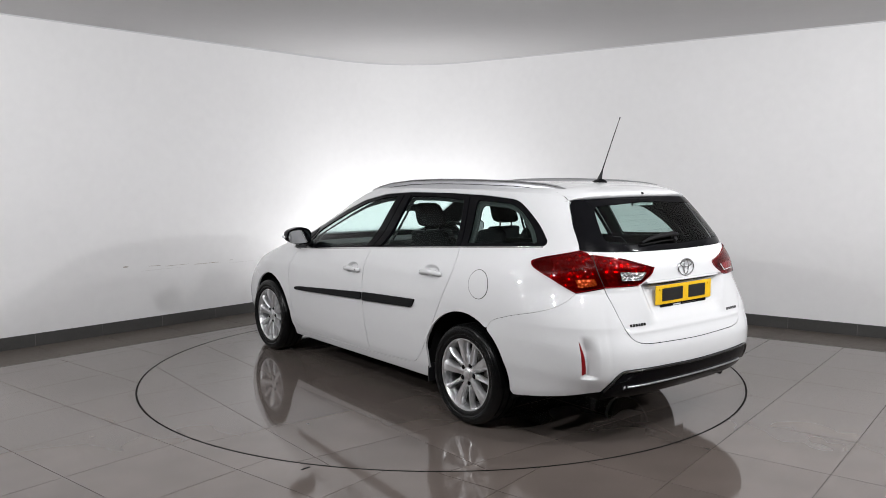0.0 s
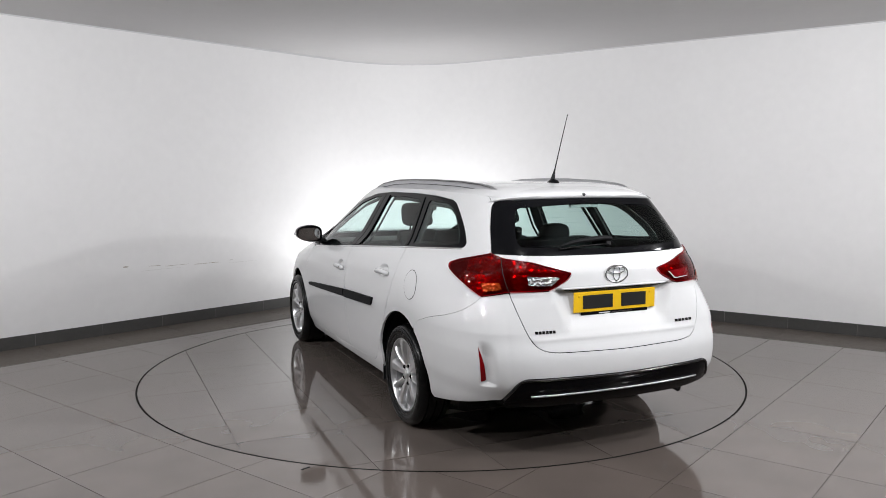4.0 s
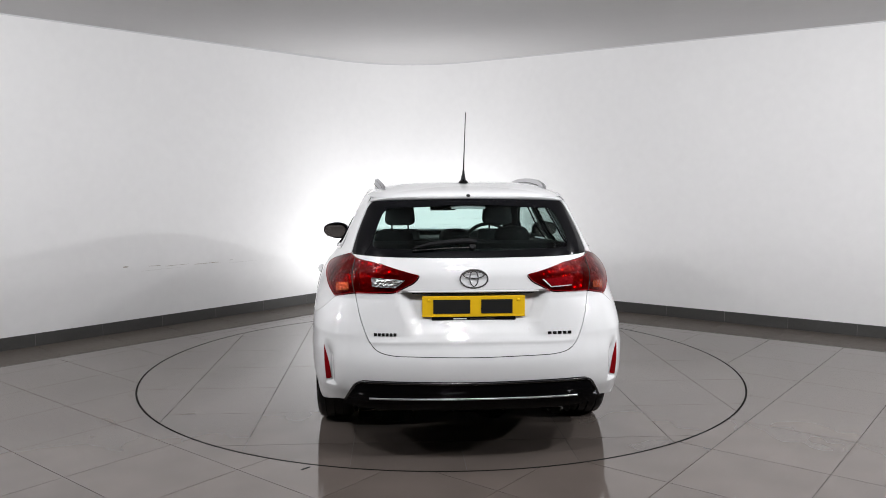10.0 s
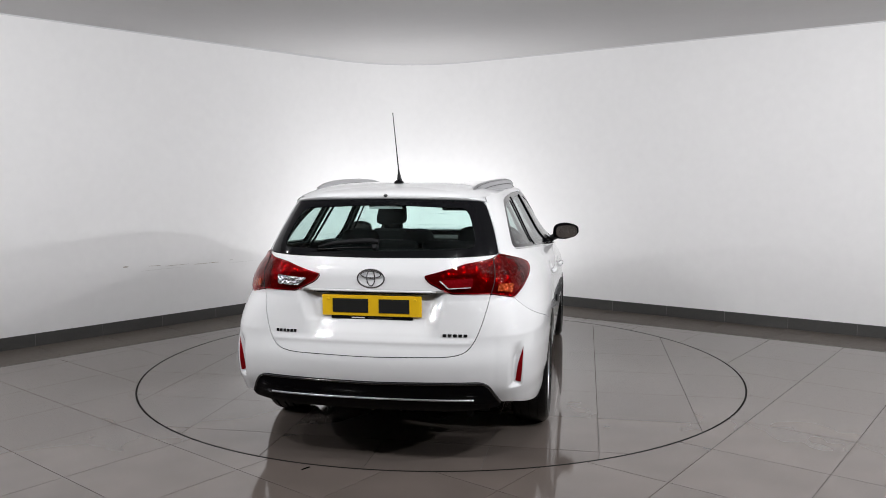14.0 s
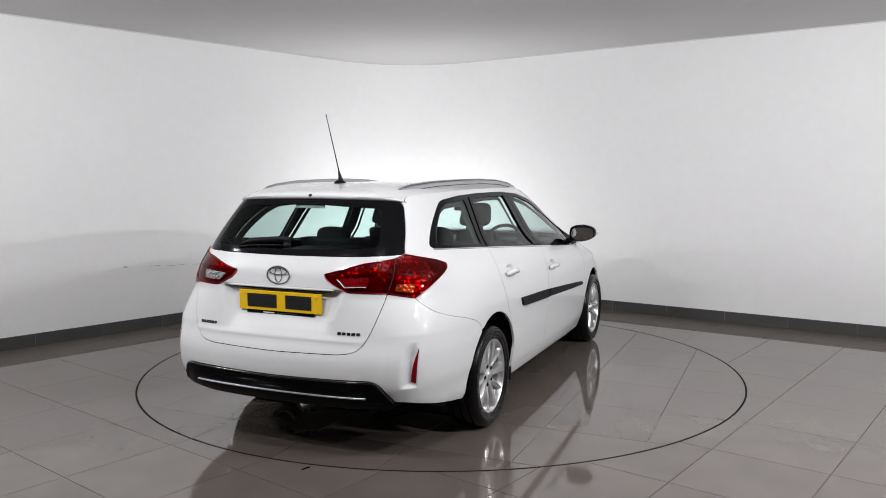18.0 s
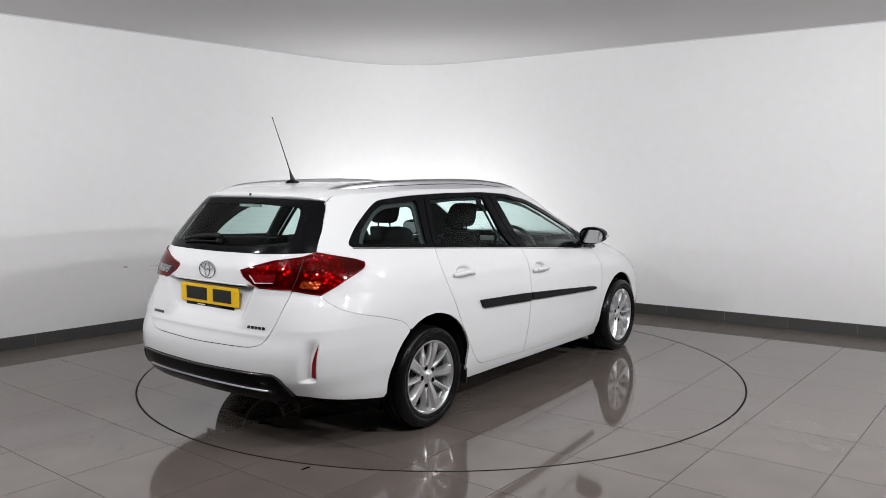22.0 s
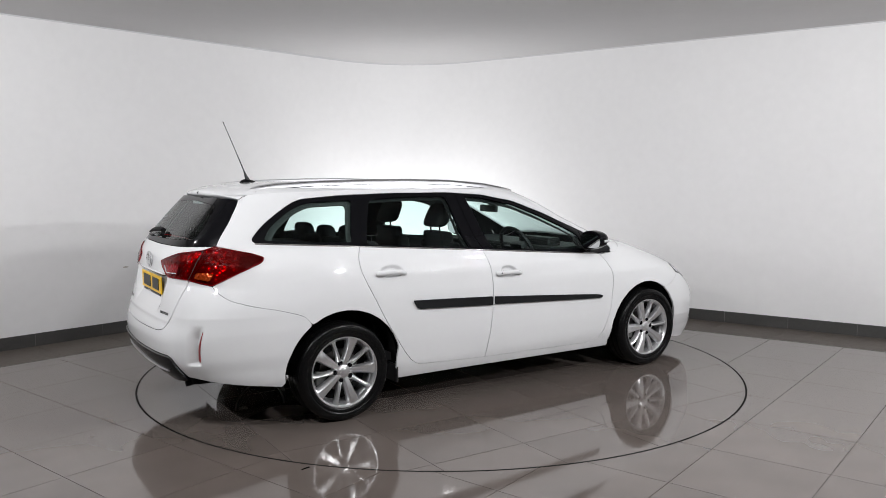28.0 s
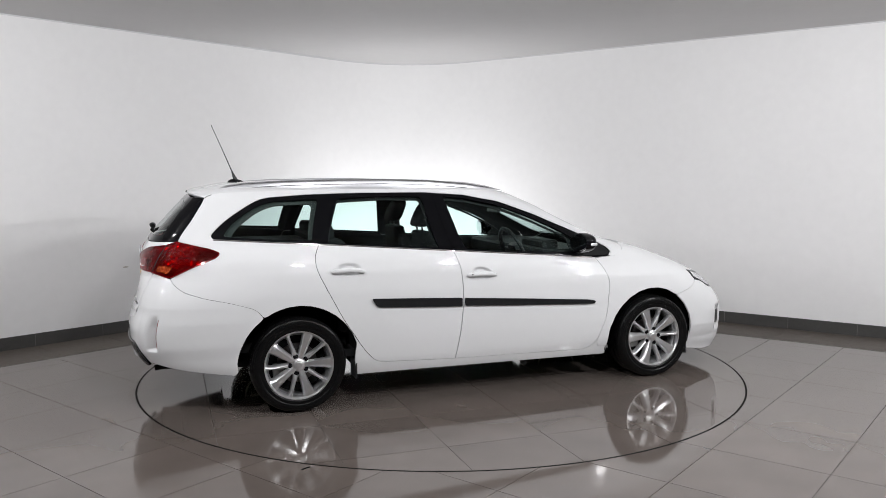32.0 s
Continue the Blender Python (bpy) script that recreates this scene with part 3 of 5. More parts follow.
    screen = [sx(x, z, 0.05) for x, z in PILLAR[::-1]]
    screen += [(2 * L_ALL - q, z, *r) for q, z, *r in screen[::-1]]
    panel("windscreen", screen, (SIDE_GLASS, SIDE_GLASS), car, off=-0.016, thick=0, gap=-0.01, label="green tinted windscreen", stepz=0.02)
    # rear: tailgate, bumper, lamps, glass
    tail_in = [(0.596, 1.071), (0.475, 1.052), (0.340, 1.010), (0.268, 0.994), (0.297, 0.958), (0.405, 0.905), (0.600, 0.907)]
    gate_half = [(0.626, 1.091, 0.01)] + [(y, z, 0.02) for y, z in tail_in] + [(0.602, 0.899, 0.01), (0.580, 0.80, 0.05), (0.537, 0.675, 0.05), (0.492, 0.618, 0.05), (0.410, 0.599, 0.05), (0.0, 0.590, 0.1)]
    top = [(0.0, 1.079, 0.1), (0.4, 1.084, 0.1)]
    half = [ry(*p) for p in gate_half]
    gate = half + [flip([p])[0] for p in half[:-1][::-1]] + [flip([ry(*top[1])])[0], ry(*top[0]), ry(*top[1])]
    gate_ob = panel("tailgate", gate, PAINT, car, label="white tailgate with plate recess", step=0.025, stepz=0.014, relief=gate_relief, dense=[(0.185, 0.835, 0.184, 0.098, 0.0085)])
    gl = [(0.628, 1.094, 0.01), (0.628, 1.102, 0.01), (0.593, 1.22, 0.05), (0.545, 1.335, 0.03), (0.52, 1.362, 0.03), (0.3, 1.372, 0.1), (0.0, 1.375, 0.1)]
    gh = [ry(*p) for p in gl]
    bot = [ry(0.4, 1.086, 0.1), ry(0.0, 1.081, 0.1), ry(-0.4, 1.086, 0.1)]
    glass_line = gh + flip(gh[:-1][::-1]) + bot[::-1]
    inner = [ry(0.52, 1.130, 0.05), ry(0.50, 1.215, 0.05), ry(0.455, 1.325, 0.05), ry(0.0, 1.345, 0.1)]
    inner = inner + flip(inner[:-1][::-1]) + [ry(0.0, 1.112, 0.1)]
    rg = panel("rear_window_border", glass_line, (WINDOW_BLACK, LINING), car, holes=[inner], off=-0.004, thick=0.005, label="gloss black rear window border")
    panel("rear_window_pane", inner, (REAR_GLASS, REAR_GLASS), rg, off=-0.004, thick=0, gap=0.0, label="dark tinted rear window pane")
    bump_half = [ry(0.0, 0.589, 0.1), ry(0.410, 0.598, 0.05), ry(0.492, 0.617, 0.05), ry(0.538, 0.674, 0.05), ry(0.581, 0.80, 0.05), ry(0.603, 0.899, 0.01), sx(-0.752, 0.872, 0.004)] + [sx(x, z, 0.05) for x, z in SEAM[::-1]] + REAR_ARCH[:5][::-1] + [sx(-0.372, 0.285, 0.01), sx(-0.39, 0.262, 0.01), sx(-0.65, 0.303, 0.1), sx(-0.86, 0.352, 0.03), ry(0.665, 0.355, 0.01), ry(0.612, 0.452, 0.02), ry(0.575, 0.476, 0.03), ry(0.0, 0.466, 0.1)]
    bump_line = bump_half + flip(bump_half[1:-1][::-1])
    rb = panel("rear_bumper", bump_line, PAINT, car, gap=0.001, label="white rear bumper", step=0.022, stepz=0.016, relief=bumper_relief, dense=[(s * (REFL_Q - 0.03), 0.545, 0.065, 0.125, 0.0075) for s in (1, -1)])
    dh = [ry(0.0, 0.461, 0.1), ry(0.572, 0.471, 0.03), ry(0.606, 0.449, 0.02), ry(0.658, 0.368, 0.01), ry(0.66, 0.335, 0.02), ry(0.45, 0.302, 0.05), ry(0.0, 0.292, 0.1)]
    panel("rear_valance", dh + flip(dh[1:-1][::-1]), (VALANCE, LINING), rb, off=0.004, label="gloss black lower rear valance")
    lamp = [ry(0.626, 1.092, 0.01)] + [ry(y, z, 0.004 if y == 0.274 else 0.02) for y, z in ((0.596, 1.071), (0.475, 1.052), (0.340, 1.013), (0.274, 0.995), (0.300, 0.962), (0.405, 0.908), (0.600, 0.903))] + [sx(-0.752, 0.874, 0.01)] + [sx(x, z, 0.02) for x, z in TAIL_SIDE[1:]]
    tl = both("tail_light", lamp, (BOWL, LINING), off=-0.012, thick=0.004, label="red wraparound tail light with amber and clear cells", step=0.025, stepz=0.02)
    for o, l in ((lamp, tl[0]), (flip(lamp), tl[1])):
        hole = [(p[0], p[1], 0.004) for p in inset(resample(rounded(o, 0.02), 0.03), 0.006)]
        panel("lens", o, (RED_GLASS, RED_GLASS), l, off=0.007, thick=0, gap=0.0015, step=0.025, stepz=0.02, label="clear red outer lens")
        panel("lens_border", o, (RED, LINING), l, holes=[hole], off=0.0082, thick=0.002, step=0.03, stepz=0.03, label="red edge of the lens")
    # black window band with three panes on each side
    pane_f = [sx(1.145, 1.005, 0.015), sx(1.045, 1.352, 0.03), sx(1.2, 1.338, 0.05), sx(1.44, 1.29, 0.08), sx(1.70, 1.196, 0.08), sx(1.93, 1.095, 0.05), sx(2.005, 1.045, 0.02), sx(2.005, 0.955, 0.01), sx(1.5, belt(1.5) + 0.012, 0.05)]
    pane_r = [sx(0.215, 1.068, 0.02), sx(0.305, 1.345, 0.03), sx(0.6, 1.357, 0.05), sx(0.885, 1.353, 0.03), sx(0.955, 1.018, 0.015), sx(0.6, belt(0.6) + 0.012, 0.05)]
    pane_q = [sx(-0.435, 1.122, 0.02), sx(-0.385, 1.195, 0.04), sx(-0.24, 1.295, 0.05), sx(-0.13, 1.334, 0.05), sx(0.18, 1.345, 0.03), sx(0.115, 1.088, 0.015), sx(-0.2, 1.102, 0.05)]
    for side in (1, -1):
        f = (lambda o: o) if side > 0 else flip
        band = panel("window_band", f(DLO), (WINDOW_BLACK, LINING), car, holes=[f(pane_f), f(pane_r), f(pane_q)], off=-0.003, thick=0.012, gap=0.001, label="gloss black side window surround")
        trim_line = [sx(-0.47, 1.108, 0.02), sx(-0.41, 1.205, 0.04), sx(-0.25, 1.312, 0.05), sx(-0.13, 1.350, 0.03), sx(0.225, 1.362, 0.02), sx(0.150, 1.078, 0.02)]
        trim_hole = [sx(-0.395, 1.1125, 0.02), sx(-0.34, 1.190, 0.04), sx(-0.21, 1.283, 0.04), sx(-0.11, 1.318, 0.04), sx(0.145, 1.326, 0.04), sx(0.092, 1.0865, 0.02)]
        panel("inner_pillar_trim", f(trim_line), (TRIM_GREY, TRIM_GREY), car, holes=[f(trim_hole)], off=-0.030, thick=0.010, gap=0.0, label="grey inner pillar trim")
        for o, e in ((pane_r, 0.010), (pane_f, 0.012)):
            edge = resample(rounded(o, 0.03), 0.04)
            outer, hole = ([(p.x, p.y, 0.004) for p in inset(edge, d)] for d in (-0.022, e))
            panel("inner_door_frame", f(outer), (LINING, LINING), car, holes=[f(hole)], off=-0.034, thick=0.008, gap=0.0, label="near-black inner door frame")
        tri = [sx(2.04, belt(2.04) + 0.004, 0.006), sx(2.04, 1.075, 0.01), sx(2.205, 1.012, 0.02), sx(2.272, 0.920, 0.01)]
        panel("mirror_base_cover", f(tri), (MATT_BLACK, LINING), band, off=0.001, thick=0.004, gap=0, label="black cover behind the door mirror")
        for nm, o in (("front_side_window", pane_f), ("rear_side_window", pane_r), ("quarter_window", pane_q)):
            panel(nm, f(o), (SIDE_GLASS, SIDE_GLASS), band, off=-0.007, thick=0, gap=0.0, label="green tinted side window pane")
    # roof: a dome over the top outline
    zt = 1.392
    q = np.concatenate([np.linspace(-L_ALL, L_ALL, 161)[:-1]])
    edge = skin(q, np.full_like(q, zt) - 0.010)
    cen = np.stack([np.clip(edge[:, 0], 0.05, 0.85), np.zeros(len(q)), np.full(len(q), 0.0)], -1)
    verts, faces, m = [], [], len(q)
    rings = [1.0, 0.985, 0.96, 0.92, 0.86, 0.78, 0.66, 0.5, 0.3, 0.12, 0.0]
    for r in rings:
        p = cen + (edge - cen) * r
        p[:, 2] = zt - 0.010 + 0.076 * (1 - r ** 5.0)
        verts += p.tolist()
    for i in range(len(rings) - 1):
        for k in range(m):
            a, b = i * m + k, i * m + (k + 1) % m
            faces.append((a, b, b + m, a + m))
    mesh_ob("roof", verts, faces, (PAINT,), car, "white painted roof", smooth=True)
    mesh_ob("headliner", [(x * 0.97 + 0.01, y * 0.96, z - 0.03) for x, y, z in verts], [f[::-1] for f in faces], (HEADLINER,), car, "pale grey fabric headliner", smooth=True)
    return fd, rd, gate_ob, rb, tl


front_doors, rear_doors, tailgate, rear_bumper, tail_lights = build_skin()


def on_skin(p, off=0.0):
    """A point on or off the skin, from outline coordinates."""
    P, N = skin(p[0], p[1]), skin_n(p[0], p[1])
    return Vector(P + N * off)


def smooth_tube(name, path, radius, m, parent, sides=10, flat=1.0, label=""):
    v, f = tube(path, radius, sides, flat=flat)
    ob = mesh_ob(name, v, f, m, parent, label, smooth=True)
    ob.data.set_sharp_from_angle(angle=radians(60))
    return ob


# ---- wheels ----
def tyre_mesh():
    prof = [(0.205, -0.085), (0.232, -0.100), (0.268, -0.106), (0.286, -0.100), (0.298, -0.086)]
    for g in (-0.05, 0.0, 0.05):
        prof += [(0.304, g - 0.016), (0.304, g - 0.005), (0.297, g - 0.004), (0.297, g + 0.004), (0.304, g + 0.005), (0.304, g + 0.016)]
    prof += [(0.298, 0.086), (0.290, 0.096), (0.284, 0.098), (0.281, 0.103), (0.266, 0.107), (0.250, 0.104), (0.247, 0.101), (0.232, 0.101), (0.222, 0.096), (0.213, 0.088)]
    return lathe(prof, 72)


def rim_bm():
    bm = bmesh.new()
    prof = [(0.2000, 0.050), (0.2040, 0.078), (0.2085, 0.089), (0.2135, 0.094), (0.2195, 0.094), (0.2205, 0.088), (0.213, 0.080), (0.209, 0.03)]
    vs, fs = lathe(prof, 80)
    bv = [bm.verts.new(v) for v in vs]
    for f in fs:
        bm.faces.new([bv[i] for i in f])
    # hub boss
    vs, fs = lathe([(0.001, 0.082), (0.026, 0.081), (0.0275, 0.076), (0.030, 0.073), (0.040, 0.070), (0.046, 0.060), (0.050, 0.03)], 40)
    bv = [bm.verts.new(v) for v in vs]
    for f in fs:
        bm.faces.new([bv[i] for i in f])
    # five broad flat blades, each with a fold along one side, and five slim ones over the nuts
    for k in range(10):
        wide = k % 2 == 0
        ang = radians(36 * k - (0 if wide else 2))
        secs = []
        for t in range(9):
            s = t / 8
            r = (0.036 if wide else 0.064) + (0.2085 - (0.036 if wide else 0.064)) * s
            w = (0.0165 + 0.0170 * s + 0.007 * s ** 8) if wide else (0.0135 - 0.0065 * s + 0.012 * s ** 9)
            y = 0.068 + 0.007 * math.sin(s * math.pi) + 0.020 * s
            skew = (0.004 if wide else -0.003) * s
            if wide:
                prof = [(-w - 0.003, y - 0.040), (-w - 0.001, y - 0.012), (-w + 0.003 + skew, y - 0.0015), (w * 0.35 + skew, y), (w * 0.5 + skew, y - 0.004), (w, y - 0.016), (w + 0.004, y - 0.040)]
            else:
                prof = [(-w - 0.003, y - 0.038), (-w, y - 0.010), (-w * 0.45 + skew, y - 0.001), (0.1 * w + skew, y + 0.001), (w * 0.5 + skew, y - 0.001), (w, y - 0.010), (w + 0.003, y - 0.038)]
            row = []
            for o, yy in prof:
                row.append(bm.verts.new((r * math.cos(ang) - o * math.sin(ang), yy, r * math.sin(ang) + o * math.cos(ang))))
            secs.append(row)
        for a, b in zip(secs, secs[1:]):
            for i in range(6):
                bm.faces.new((a[i], b[i], b[i + 1], a[i + 1]))
        if not wide:
            # seat round the nut
            c = Vector((0.057 * math.cos(ang), 0, 0.057 * math.sin(ang)))
            vs, fs = lathe([(0.0166, 0.045), (0.0166, 0.0690), (0.0185, 0.0705), (0.0215, 0.067), (0.0225, 0.04)], 20)
            bv = [bm.verts.new(Vector(v) + c) for v in vs]
            for f in fs:
                bm.faces.new([bv[i] for i in f])
    bmesh.ops.recalc_face_normals(bm, faces=bm.faces)
    return bm


def build_wheel(x, side, turn):
    w = new("wheel")
    w.parent = car
    tagged(w, "black tyre on a ten-spoke silver alloy wheel")
    w.matrix_basis = pose(x, side * 0.762, 0.304, 0, 0, 0 if side > 0 else 180) @ pose(0, 0, 0, 0, turn, 0)
    return w


CALIPER_TURN = 6  # undoes the first wheel's turn


def build_wheels():
    first = build_wheel(0.0, 1, -6)
    v, f = tyre_mesh()
    t = mesh_ob("tyre", v, f, RUBBER, first, "black rubber tyre", smooth=True)
    t.data.set_sharp_from_angle(angle=radians(40))
    part("rim", rim_bm(), ALLOY, first, "silver ten-spoke alloy rim", smooth=True)
    v, f = lathe([(0.02, 0.02), (0.075, 0.02), (0.08, 0.0), (0.128, 0.0), (0.128, -0.012)], 48)
    bv, bf = lathe([(0.196, -0.09), (0.192, -0.02), (0.190, 0.05), (0.199, 0.061)], 64)
    mesh_ob("rim_barrel", bv, bf, BARREL, first, "shaded inner barrel of the rim", smooth=True)
    # Added dark dish stands in for the deep shade between the spokes.
    dv, df = lathe([(0.001, -0.012), (0.188, -0.016), (0.19, -0.06)], 40)
    mesh_ob("inner_drum", dv, df, UNDER, first, "added dark dish for the shade inside the wheel")
    mesh_ob("brake_disc", v, f, DISC_STEEL, first, "dull steel brake disc")
    v, f = lathe([(0.0005, 0.0845), (0.017, 0.0838), (0.0225, 0.082), (0.0235, 0.080)], 28)
    mesh_ob("centre_cap", v, f, ALLOY, first, "small chrome oval centre cap", smooth=True)
    for k in range(5):
        a = radians(72 * k + 34)
        v, f = lathe([(0.0164, 0.046), (0.0164, 0.0655), (0.0150, 0.0655), (0.0125, 0.058), (0.0112, 0.058), (0.0112, 0.071), (0.0085, 0.074), (0.0005, 0.0745)], 14)
        ob = mesh_ob("wheel_nut", v, f, GLOSS_BLACK, first, "dark chrome wheel nut in a black seat", smooth=True)
        ob.data.set_sharp_from_angle(angle=radians(30))
        ob.location = (0.057 * math.cos(a), 0, 0.057 * math.sin(a))
    bm = bmesh.new()
    box(bm, -0.155, -0.085, -0.035, 0.018, -0.005, 0.085, 0.012, 2)
    part("brake_caliper", bm, CALIPER, first, "grey cast brake caliper", smooth=True).matrix_basis = pose(0, 0, 0, 0, CALIPER_TURN, 0)
    for x, side, turn in ((0.0, -1, 36), (2.622, 1, -8), (2.622, -1, 0)):
        w = build_wheel(x, side, turn)
        for ch in list(first.children):
            c = ch.copy()
            scene.collection.objects.link(c)
            c.parent = w
            if ch.name.startswith("brake_caliper"):
                c.matrix_basis = pose(0, 0, 0, 0, -turn, 0) if side > 0 else pose(0, 0, 0, 0, 180 - turn, 0)


build_wheels()


# ---- under the body ----
def build_under():
    bm = bmesh.new()
    box(bm, 0.42, 2.16, -0.72, 0.72, 0.205, 0.30, 0.02)
    box(bm, -0.70, 0.45, -0.50, 0.50, 0.25, 0.37, 0.03)
    box(bm, 2.1, 3.35, -0.52, 0.52, 0.19, 0.34, 0.03)
    box(bm, 2.98, 3.28, -0.6, 0.6, 0.17, 0.30, 0.03)
    box(bm, -0.84, -0.42, -0.60, 0.60, 0.285, 0.37, 0.03)
    part("underbody", bm, UNDER, car, "dark underbody")
    for x in (0.0, 2.6):
        for s in (1, -1):
            vs, fs, n = [], [], 18
            r = 0.385 if x < 1 else 0.380
            for k in range(n + 1):
                a = radians(190 - 200 * k / n)
                for y in (0.50, 0.825 - (0.045 if x > 1 and a < 1.2 else 0)):
                    vs.append((x + r * math.cos(a), s * y, (0.305 if x < 1 else 0.29) + r * math.sin(a)))
            for k in range(n):
                fs.append((2 * k, 2 * k + 1, 2 * k + 3, 2 * k + 2))
            o = len(vs)
            vs.append((x, s * 0.50, 0.25))
            fs += [(2 * k, 2 * k + 2, o) for k in range(n)]
            mesh_ob("wheel_arch_liner", vs, fs, UNDER, car, "black plastic wheel arch liner", smooth=False)
            bm = bmesh.new()
            fx = x + (0.362 if x < 1 else 0.338)
            box(bm, fx, fx + 0.012, s * 0.70, s * (0.850 if x < 1 else 0.80), 0.185 if x < 1 else 0.14, 0.30 if x < 1 else 0.25, 0.004)
            part("mud_flap", bm, BLACK, car, "small black plastic mud flap")
    smooth_tube("exhaust_pipe", [(-0.2, -0.46, 0.27), (-0.6, -0.49, 0.285), (-0.80, -0.50, 0.288), (-0.862, -0.50, 0.280)], 0.018, UNDER, car, 16, label="dull dark exhaust tail pipe")
    bm = bmesh.new()
    bmesh.ops.create_cone(bm, cap_ends=True, segments=24, radius1=0.075, radius2=0.075, depth=0.42, matrix=pose(-0.45, -0.15, 0.385, 90, 0, 0))
    part("silencer", bm, UNDER, car, "dull dark exhaust silencer", smooth=True)
    smooth_tube("rear_axle", [(0, -0.70, 0.30), (0, -0.3, 0.28), (0, 0.3, 0.28), (0, 0.70, 0.30)], 0.045, UNDER, car, 12, label="dark rear axle beam")
    # inner shell behind the shut lines, below the window line
    for s in (1, -1):
        for a, b, z0, z1 in ((0.42, 2.15, 0.26, 0.95), (-0.62, 0.42, 0.72, 1.02), (2.15, 2.9, 0.66, 0.86)):
            qa, qb = sx(a, 0.7)[0], sx(b, 0.7)[0]
            Q, Z = np.meshgrid(np.linspace(qa, qb, 20), np.linspace(z0, z1, 10))
            P = skin(s * Q.ravel(), Z.ravel()) - skin_n(s * Q.ravel(), Z.ravel()) * 0.032
            fs = [(j * 20 + i, j * 20 + i + 1, j * 20 + 20 + i + 1, j * 20 + 20 + i) for j in range(9) for i in range(19)]
            mesh_ob("inner_panel", P.tolist(), fs, LINING, car, "dark inner panel", smooth=True)
    q = np.linspace(-0.95, 0.95, 40)
    Q, Z = np.meshgrid(q, np.linspace(0.36, 1.06, 14))
    P = skin(Q.ravel(), Z.ravel()) - skin_n(Q.ravel(), Z.ravel()) * 0.05
    mesh_ob("rear_inner_panel", P.tolist(), [(j * 40 + i, j * 40 + i + 1, j * 40 + 41 + i, j * 40 + 40 + i) for j in range(13) for i in range(39)], LINING, car, "dark panel behind the tailgate", smooth=True)


build_under()


# ---- doors: handles, rubbing strips, window trim, mirrors ----
def build_side_trim():
    for i, s in enumerate((1, -1)):
        f = (lambda p: p) if s > 0 else (lambda p: (-p[0], p[1]))
        for nm, doors in (("front", front_doors), ("rear", rear_doors)):
            hx, hz = HANDLES[nm]
            z = hz - 0.012
            path = [on_skin(f(sx(hx + dx, z + dz)), o) for dx, dz, o in ((-0.108, 0.002, 0.004), (-0.098, 0.002, 0.014), (-0.06, 0.004, 0.021), (0.0, 0.006, 0.024), (0.055, 0.003, 0.021), (0.082, -0.002, 0.015), (0.098, -0.006, 0.004))]
            smooth_tube("door_handle", path, [0.012, 0.0155, 0.0165, 0.016, 0.0155, 0.013, 0.010], PAINT, doors[i], 14, label="white door handle over a shallow cup")
            if nm == "front":
                bm = bmesh.new()
                bmesh.ops.create_cone(bm, cap_ends=True, segments=14, radius1=0.005, radius2=0.005, depth=0.004)
                ob = part("key_lock", bm, BLACK, doors[i], "small dark key lock")
                p = on_skin(f(sx(hx - 0.085, z + 0.003)), 0.0335)
                ob.matrix_basis = Matrix.Translation(p) @ pose(0, 0, 0, 90, 0, 0)
        strip_f = [sx(1.110, 0.680, 0.008), sx(1.110, 0.628, 0.008), sx(1.6, 0.606, 0.1), sx(2.0, 0.589, 0.02), sx(2.10, 0.586, 0.012), sx(2.11, 0.604, 0.012), sx(2.06, 0.615, 0.03), sx(1.6, 0.648, 0.1)]
        strip_r = [sx(0.470, 0.708, 0.012), sx(0.502, 0.652, 0.02), sx(0.8, 0.638, 0.1), sx(1.088, 0.625, 0.008), sx(1.088, 0.682, 0.008), sx(0.8, 0.695, 0.1)]
        fl = (lambda o: o) if s > 0 else flip
        panel("rubbing_strip", fl(strip_f), (MATT_BLACK, MATT_BLACK), front_doors[i], off=0.013, thick=0.013, gap=0, label="black rubbing strip", step=0.05)
        panel("rubbing_strip", fl(strip_r), (MATT_BLACK, MATT_BLACK), rear_doors[i], off=0.013, thick=0.013, gap=0, label="black rubbing strip", step=0.05)
        xs = [-0.49 + 0.1 * k for k in range(27)]
        smooth_tube("belt_strip", [on_skin(f(sx(x, belt(x) - 0.004)), 0.0) for x in xs], 0.0055, CHROME, car, 8, label="thin chrome strip under the windows")
        # pillar covers, raised a little from the band
        for a, b, c, d in ((0.168, 0.262, 0.208, 0.298), (0.965, 0.893, 1.045, 0.965), (1.055, 0.972, 1.135, 1.037)):
            cover = [sx(a, belt(a) + 0.010, 0.006), sx(b, 1.362, 0.01), sx(d, 1.362, 0.01), sx(c, belt(c) + 0.010, 0.006)]
            panel("pillar_cover", fl(cover), (WINDOW_BLACK, LINING), car, off=0.002, thick=0.006, gap=0.0, label="gloss black door pillar cover")
        # mirror
        bm = bmesh.new()
        bmesh.ops.create_uvsphere(bm, u_segments=28, v_segments=16, radius=1)
        for v in bm.verts:
            x, y, z = v.co
            k = (abs(x) ** 3 + abs(y) ** 3 + abs(z) ** 3) ** (-1 / 3)
            x, y, z = x * k, y * k, z * k
            x = max(x, -0.42)
            taper = 1 - 0.28 * max(0, y)
            v.co = (x * 0.070, s * y * 0.108, z * 0.070 * taper + 0.006 * y)
        ob = part("door_mirror", bm, GLOSS_BLACK, car, "gloss black door mirror", smooth=True)
        ob.location = (1.985, s * 0.908, 1.024)
        gl = bmesh.new()
